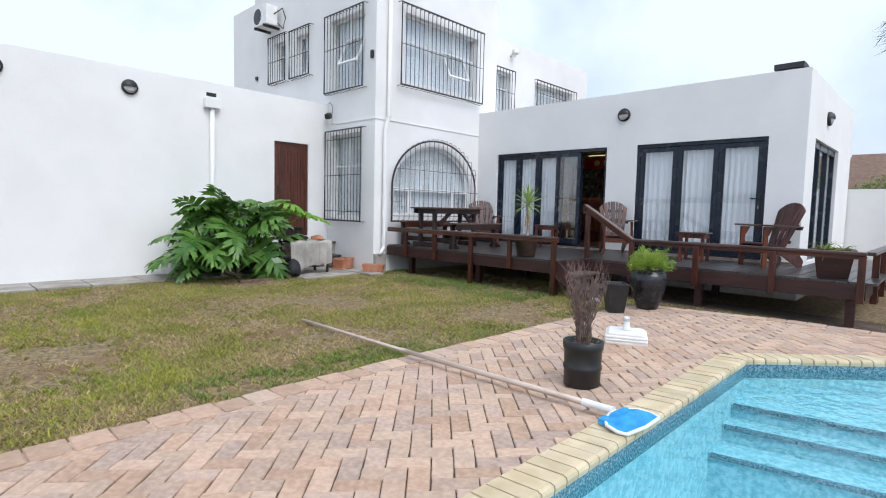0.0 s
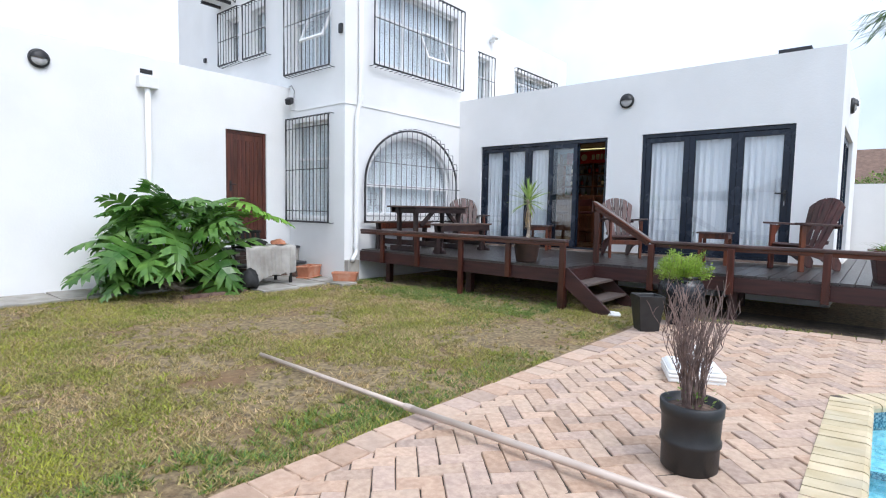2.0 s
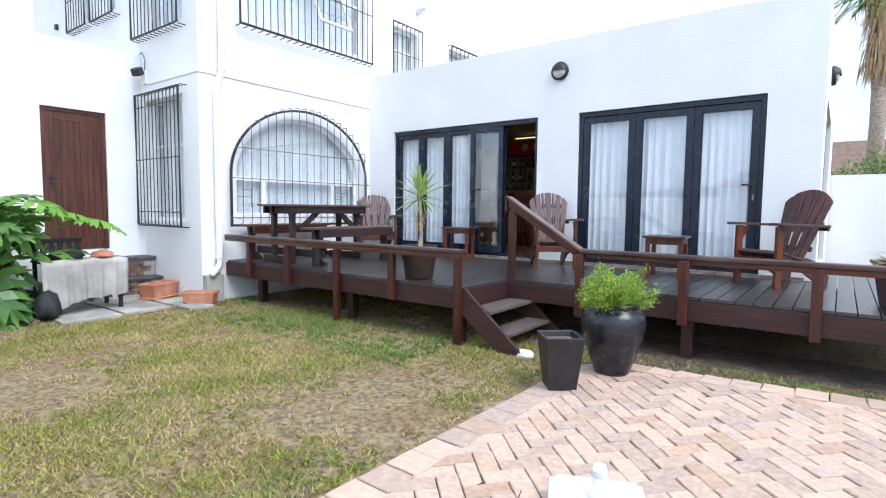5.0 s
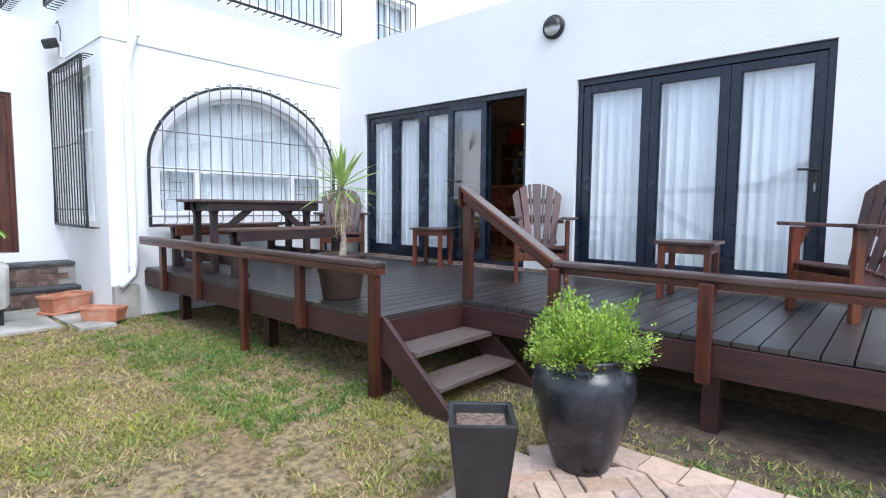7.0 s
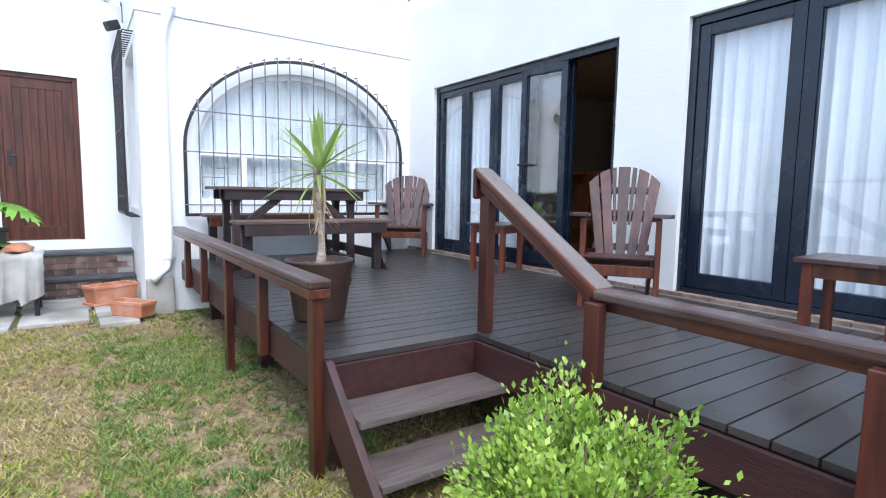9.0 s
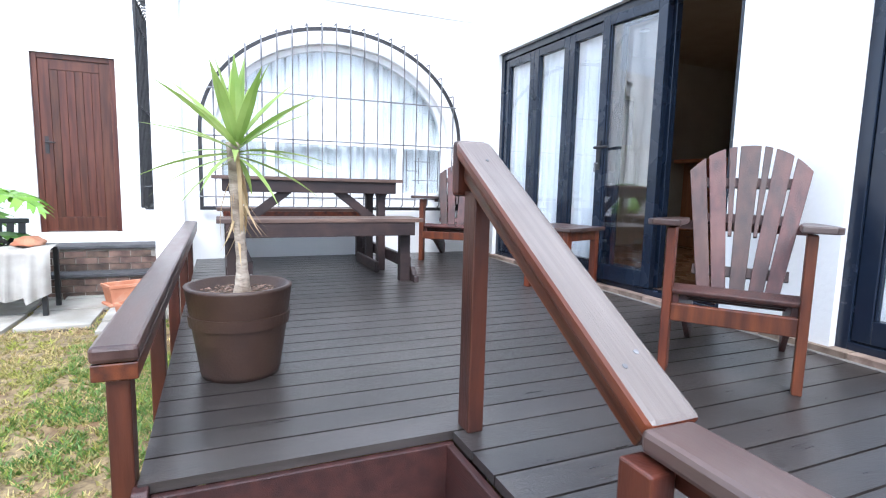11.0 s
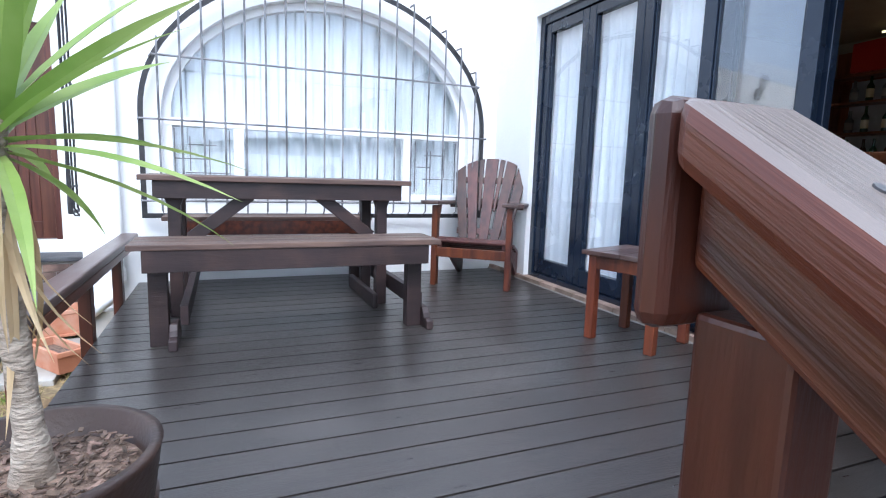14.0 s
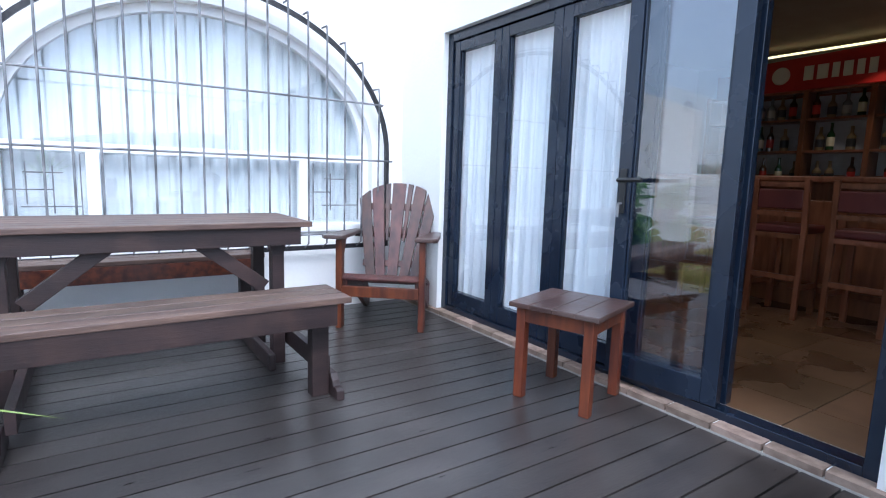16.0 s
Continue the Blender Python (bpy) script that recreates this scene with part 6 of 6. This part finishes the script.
# ---- bar room ----
fl = struct("floor", M().box(ARCHX, CORNER - 0.25, FACE + 0.02, 15.0, 0.3, DBOT - 0.012), mulch, "brown stone-tiled bar room floor", "floor")
tl = M().box(-0.246, 0.246, -0.246, 0.246, -0.012, 0.0).mesh("floor_tile")
tl.materials.append(tilefloor)
for i in range(13):
    for j in range(7):
        part("floor_tile", tl, tilefloor, fl, at=Matrix.Translation((ARCHX + 0.4 + i * 0.5, FACE + 0.33 + j * 0.5, DBOT)))
bar = thing("bar_counter", "panelled red-brown timber bar counter", "bar", (-6.6, 13.75, DBOT))
part("front", M().box(-8.6, -4.2, 13.6, 13.66, DBOT, 1.66), barwood, bar)
for i in range(9):
    x = -8.5 + i * 0.48
    part("panel", M().box(x, x + 0.4, 13.575, 13.597, DBOT + 0.15, 1.5), barwood, bar, bevel=0.008)
part("top", M().box(-8.65, -4.15, 13.45, 14.05, 1.66, 1.71), barwood, bar, bevel=0.012)
part("foot_rail", M().tube([(-8.6, 13.42, 0.78), (-4.2, 13.42, 0.78)], 0.02, 8), barwood, bar)


def bar_stool(x, y):
    t = thing("bar_stool", "tall timber bar stool with a maroon padded back", "stool", (x, y, DBOT), 0, "bar stools")
    for sx in (-1, 1):
        part("front_leg", M().box(sx * 0.17 - 0.02, sx * 0.17 + 0.02, 0.15, 0.19, 0, 0.72), barwood, t, local=True)
        part("back_leg", M().prism([(-0.21, 0), (-0.17, 0), (-0.15, 0.74), (-0.19, 1.14), (-0.23, 1.14), (-0.19, 0.74)], YZ, sx * 0.19 - 0.02, sx * 0.19 + 0.02), barwood, t, local=True, bevel=0.004)
        part("side_stretcher", M().box(sx * 0.18 - 0.012, sx * 0.18 + 0.012, -0.17, 0.17, 0.24, 0.28), barwood, t, local=True)
    part("seat", M().box(-0.2, 0.2, -0.19, 0.2, 0.7, 0.77), tanleather, t, "maroon padded seat", local=True, bevel=0.02)
    for z in (0.32, 0.66, 0.84, 1.08):
        part("rail", M().box(-0.17, 0.17, -0.205, -0.175, z, z + 0.04), barwood, t, local=True)
    part("back_pad", M().box(-0.17, 0.17, -0.215, -0.18, 0.90, 1.06), tanleather, t, "maroon padded back", local=True, bevel=0.01)


for x in (-7.55, -6.92, -6.34, -5.75, -5.1):
    bar_stool(x, 13.15)

sh = thing("back_bar", "dark timber back bar with bottle shelves", "shelf", (-6.6, 14.85, DBOT))
part("back_panel", M().box(-8.7, -4.3, 14.94, 14.99, DBOT, 2.95), barwood, sh)
part("mirror", M().box(-8.5, -4.5, 14.925, 14.938, 1.75, 2.6), lampglass, sh)
for z in (1.62, 1.98, 2.32, 2.62):
    part("shelf", M().box(-8.6, -4.4, 14.68, 14.92, z, z + 0.025), barwood, sh, bevel=0.003)
for x in (-8.62, -7.55, -6.95, -6.1, -5.2, -4.4):
    part("upright", M().box(x - 0.025, x + 0.025, 14.66, 14.92, 1.3, 2.66), barwood, sh, bevel=0.003)
part("base_cabinet", M().box(-8.6, -4.4, 14.5, 14.92, DBOT, 1.45), barwood, sh)
part("worktop", M().box(-8.62, -4.38, 14.46, 14.92, 1.45, 1.5), paint, sh, "pale worktop")
bcols = [surf("green_bottle", (0.02, 0.06, 0.02), rough=0.12, bump=0), surf("brown_bottle", (0.07, 0.025, 0.01), rough=0.12, bump=0), surf("clear_bottle", (0.16, 0.18, 0.18), rough=0.12, bump=0), surf("amber_bottle", (0.22, 0.15, 0.07), rough=0.3, bump=0)]
prot = []
for k, m in enumerate(bcols):
    hh, rr = (0.29, 0.036) if k < 2 else (0.25, 0.042)
    me = M().lathe([(rr, 0), (rr, hh * 0.58), (rr * 0.4, hh * 0.72), (rr * 0.36, hh * 0.95), (rr * 0.42, hh), (0.001, hh)], 14).mesh("bottle")
    me.materials.append(m)
    lb = M().lathe([(rr + 0.001, hh * 0.15), (rr + 0.001, hh * 0.48)], 14).mesh("label")
    lb.materials.append([creamsign, redsign, clothmat, iron][k])
    prot.append((me, lb))
names = ["dark green glass bottle on a bar shelf", "brown glass bottle on a bar shelf", "clear glass bottle on a bar shelf", "amber bottle with a dark label on a bar shelf"]
rnd = random.Random(31)
for z in (1.645, 2.005, 2.345):
    x = -8.4
    while x < -4.7:
        k = rnd.randrange(4)
        if min(abs(x - u) for u in (-7.55, -6.95, -6.1, -5.2)) > 0.07:
            b = tagged(part("bottle", prot[k][0], bcols[k], at=Matrix.Translation((x, 14.76 + rnd.uniform(0, 0.08), z))), names[k], "bottle", "bar bottles")
            part("label", prot[k][1], paint, b, local=True)
        x += rnd.uniform(0.1, 0.19)
sg = thing("bar_sign", "red sign board with cream lettering above the bar", "sign", (-6.8, 14.4, 2.66))
part("board", M().prism([(-8.2, 2.60), (-5.6, 2.60), (-5.6, 2.90), (-6.8, 2.95), (-8.2, 2.90)], XZ, 14.36, 14.42), redsign, sg, bevel=0.005)
x = -7.46
for i, w in enumerate((0.115, 0.125, 0.09, 0.105, 0.09, 0.095)):
    part("letter_shape", M().box(x, x + w - 0.03, 14.348, 14.358, 2.69, 2.83), creamsign, sg, "plain cream letter block")
    x += w + 0.005
part("emblem", M().lathe([(0.09, 0), (0.08, 0.01), (0.001, 0.012)], 20).mesh("emblem"), creamsign, sg, at=pose(-7.68, 14.358, 2.76, 90, 0, 0))
# warm strip light above the sign and ceiling downlights
emis = bpy.data.materials.new("warm_tube_glow")
emis.use_nodes = True
emis.node_tree.nodes["Principled BSDF"].inputs["Emission Color"].default_value = (1.0, 0.78, 0.35, 1)
emis.node_tree.nodes["Principled BSDF"].inputs["Emission Strength"].default_value = 0.7
st = thing("strip_light", "warm strip light hidden behind the sign", "lamp", (-6.8, 14.5, 3.0))
part("tube", M().tube([(-8.0, 14.47, 2.995), (-5.6, 14.47, 2.995)], 0.012, 8), emis, st)
for x, y in ((-6.6, 12.2), (-5.0, 12.2), (-6.6, 13.9), (-8.0, 12.2), (-3.4, 12.2)):
    dl = thing("downlight", "small round recessed ceiling downlight", "lamp", (x, y, 3.07), group="ceiling downlights")
    part("ring", M().lathe([(0.05, 0.008), (0.05, 0.0), (0.035, 0.0), (0.035, 0.006)], 20), paint, dl, local=True)
    lamp = new("downlight_bulb", bpy.data.lights.new("downlight_bulb", "SPOT"))
    lamp.data.energy, lamp.data.color, lamp.data.spot_size, lamp.data.shadow_soft_size = 5.0, (1.0, 0.8, 0.55), radians(110), 0.03
    lamp.matrix_world = Matrix.Translation((x, y, 3.05))
# dark picture on the inner wall
tagged(part("picture", M().box(ARCHX + 0.004, ARCHX + 0.03, 12.2, 13.0, 1.9, 2.5), iron, bevel=0.005), "dark framed picture on the bar room wall", "picture")


# ---- loose paving pieces ----
def near(x, y):
    return 1.3 < y < 5.2 and -3.2 < x < -1.7


U = 0.1165
ch = 0.005
pv = M()
a, b = 0.1132, 0.0551
pv.add([(-a, -b, -0.02), (a, -b, -0.02), (a, b, -0.02), (-a, b, -0.02), (-a, -b, -ch), (a, -b, -ch), (a, b, -ch), (-a, b, -ch), (-a + ch, -b + ch, 0), (a - ch, -b + ch, 0), (a - ch, b - ch, 0), (-a + ch, b - ch, 0)],
       [(8, 9, 10, 11), (0, 1, 5, 4), (1, 2, 6, 5), (2, 3, 7, 6), (3, 0, 4, 7), (4, 5, 9, 8), (5, 6, 10, 9), (6, 7, 11, 10), (7, 4, 8, 11)])
pme = pv.mesh("paver")
pme.materials.append(paver)
rest = M()
rnd = random.Random(77)
slope = math.degrees(math.atan(0.0375))
count = 0
c45, s45 = math.cos(math.pi / 4), math.sin(math.pi / 4)
for i in range(-140, 140):
    for j in range(-140, 140):
        r = (i - j) % 4
        if r == 0:
            u, v, turn = (i + 1.0) * U, (j + 0.5) * U, 0
        elif r == 3:
            u, v, turn = (i + 0.5) * U, (j + 1.0) * U, 90
        else:
            continue
        x, y = u * c45 - v * s45 - 1.0, u * s45 + v * c45 + 2.5
        if not in_poly(x, y, PAVE) or in_poly(x, y, UNDER):
            continue
        m = Matrix.Translation((x, y, pave_z(x) + rnd.uniform(-0.004, 0.004))) @ pose(0, 0, 0, rnd.uniform(-1.2, 1.2), -slope * (x < -1.4) + rnd.uniform(-0.8, 0.8), 45 + turn + rnd.uniform(-1.2, 1.2))
        if near(x, y) and count < 300:
            part("paver", pme, paver, pavement, at=m)
            count += 1
        else:
            rest.add([m @ Vector(p) for p in pv.v], pv.f)
me = bpy.data.meshes.new("pavers")
me.from_pydata(rest.v, [], rest.f)
me.materials.append(paver_i)
tagged(part("pavers", me, paver_i, pavement), kind="stuff")

# edging course
em = M()
a, b = 0.098, 0.105
em.add([(-a, -b, -0.03), (a, -b, -0.03), (a, b, -0.03), (-a, b, -0.03), (-a, -b, -0.005), (a, -b, -0.005), (a, b, -0.005), (-a, b, -0.005), (-a + 0.006, -b + 0.006, 0), (a - 0.006, -b + 0.006, 0), (a - 0.006, b - 0.006, 0), (-a + 0.006, b - 0.006, 0)], pv.f)
eme = em.mesh("edging_brick")
eme.materials.append(edging)
path = [(-3.47, -4.0), (-3.47, 3.0), (-3.38, 6.6), (-3.38, 7.45), (-3.05, 7.73), (-2.4, 7.71), (-0.5, 7.71), (2.0, 7.66)]
carry = 0.0
for (x0, y0), (x1, y1) in zip(path, path[1:]):
    L = math.hypot(x1 - x0, y1 - y0)
    ang = math.degrees(math.atan2(y1 - y0, x1 - x0))
    d = carry
    while d < L:
        x, y = x0 + (x1 - x0) * d / L, y0 + (y1 - y0) * d / L
        part("edging_brick", eme, edging, pavement, at=Matrix.Translation((x, y, pave_z(x) + 0.008 + rnd.uniform(-0.003, 0.003))) @ pose(0, 0, 0, rnd.uniform(-1.5, 1.5), rnd.uniform(-1, 1), ang + rnd.uniform(-1.5, 1.5)))
        d += 0.206
    carry = d - L

# pool coping
cb = M()
W, Dp = 0.049, 0.122
prof = [(-Dp, -0.05), (-Dp, 0.0), (Dp - 0.025, 0.012), (Dp - 0.006, 0.004), (Dp, -0.012), (Dp - 0.004, -0.04)]
cb.prism(prof, lambda u, v, w: (w, u, v), -W, W)
cme = cb.mesh("coping_brick")
cme.materials.append(coping)
CM = offset(POOL, 0.11)
bed = M()
for i in range(n):
    p, q = Vector(POOL[i]), Vector(POOL[(i + 1) % n])
    po, qo = Vector(OUTER[i]), Vector(OUTER[(i + 1) % n])
    bed.add([(*p, 0.0), (*q, 0.0), (*qo, 0.0), (*po, 0.0), (*p, -0.08), (*q, -0.08), (*qo, -0.08), (*po, -0.08)], [(0, 1, 2, 3), (2, 6, 7, 3)])
cbed = struct("pool_coping", bed, sand, "cream brick coping round the pool", "coping")
for i in range(n):
    p, q = Vector(CM[i]), Vector(CM[(i + 1) % n])
    L = (q - p).length
    k = max(1, int(L / 0.106))
    ang = math.degrees(math.atan2(q.y - p.y, q.x - p.x))
    for j in range(k):
        o = p.lerp(q, (j + 0.5) / k)
        part("coping_brick", cme, coping, cbed, at=Matrix.Translation((o.x, o.y, 0.008 + rnd.uniform(-0.002, 0.002))) @ pose(0, 0, 0, 0, 0, ang + 180 + rnd.uniform(-0.8, 0.8)))
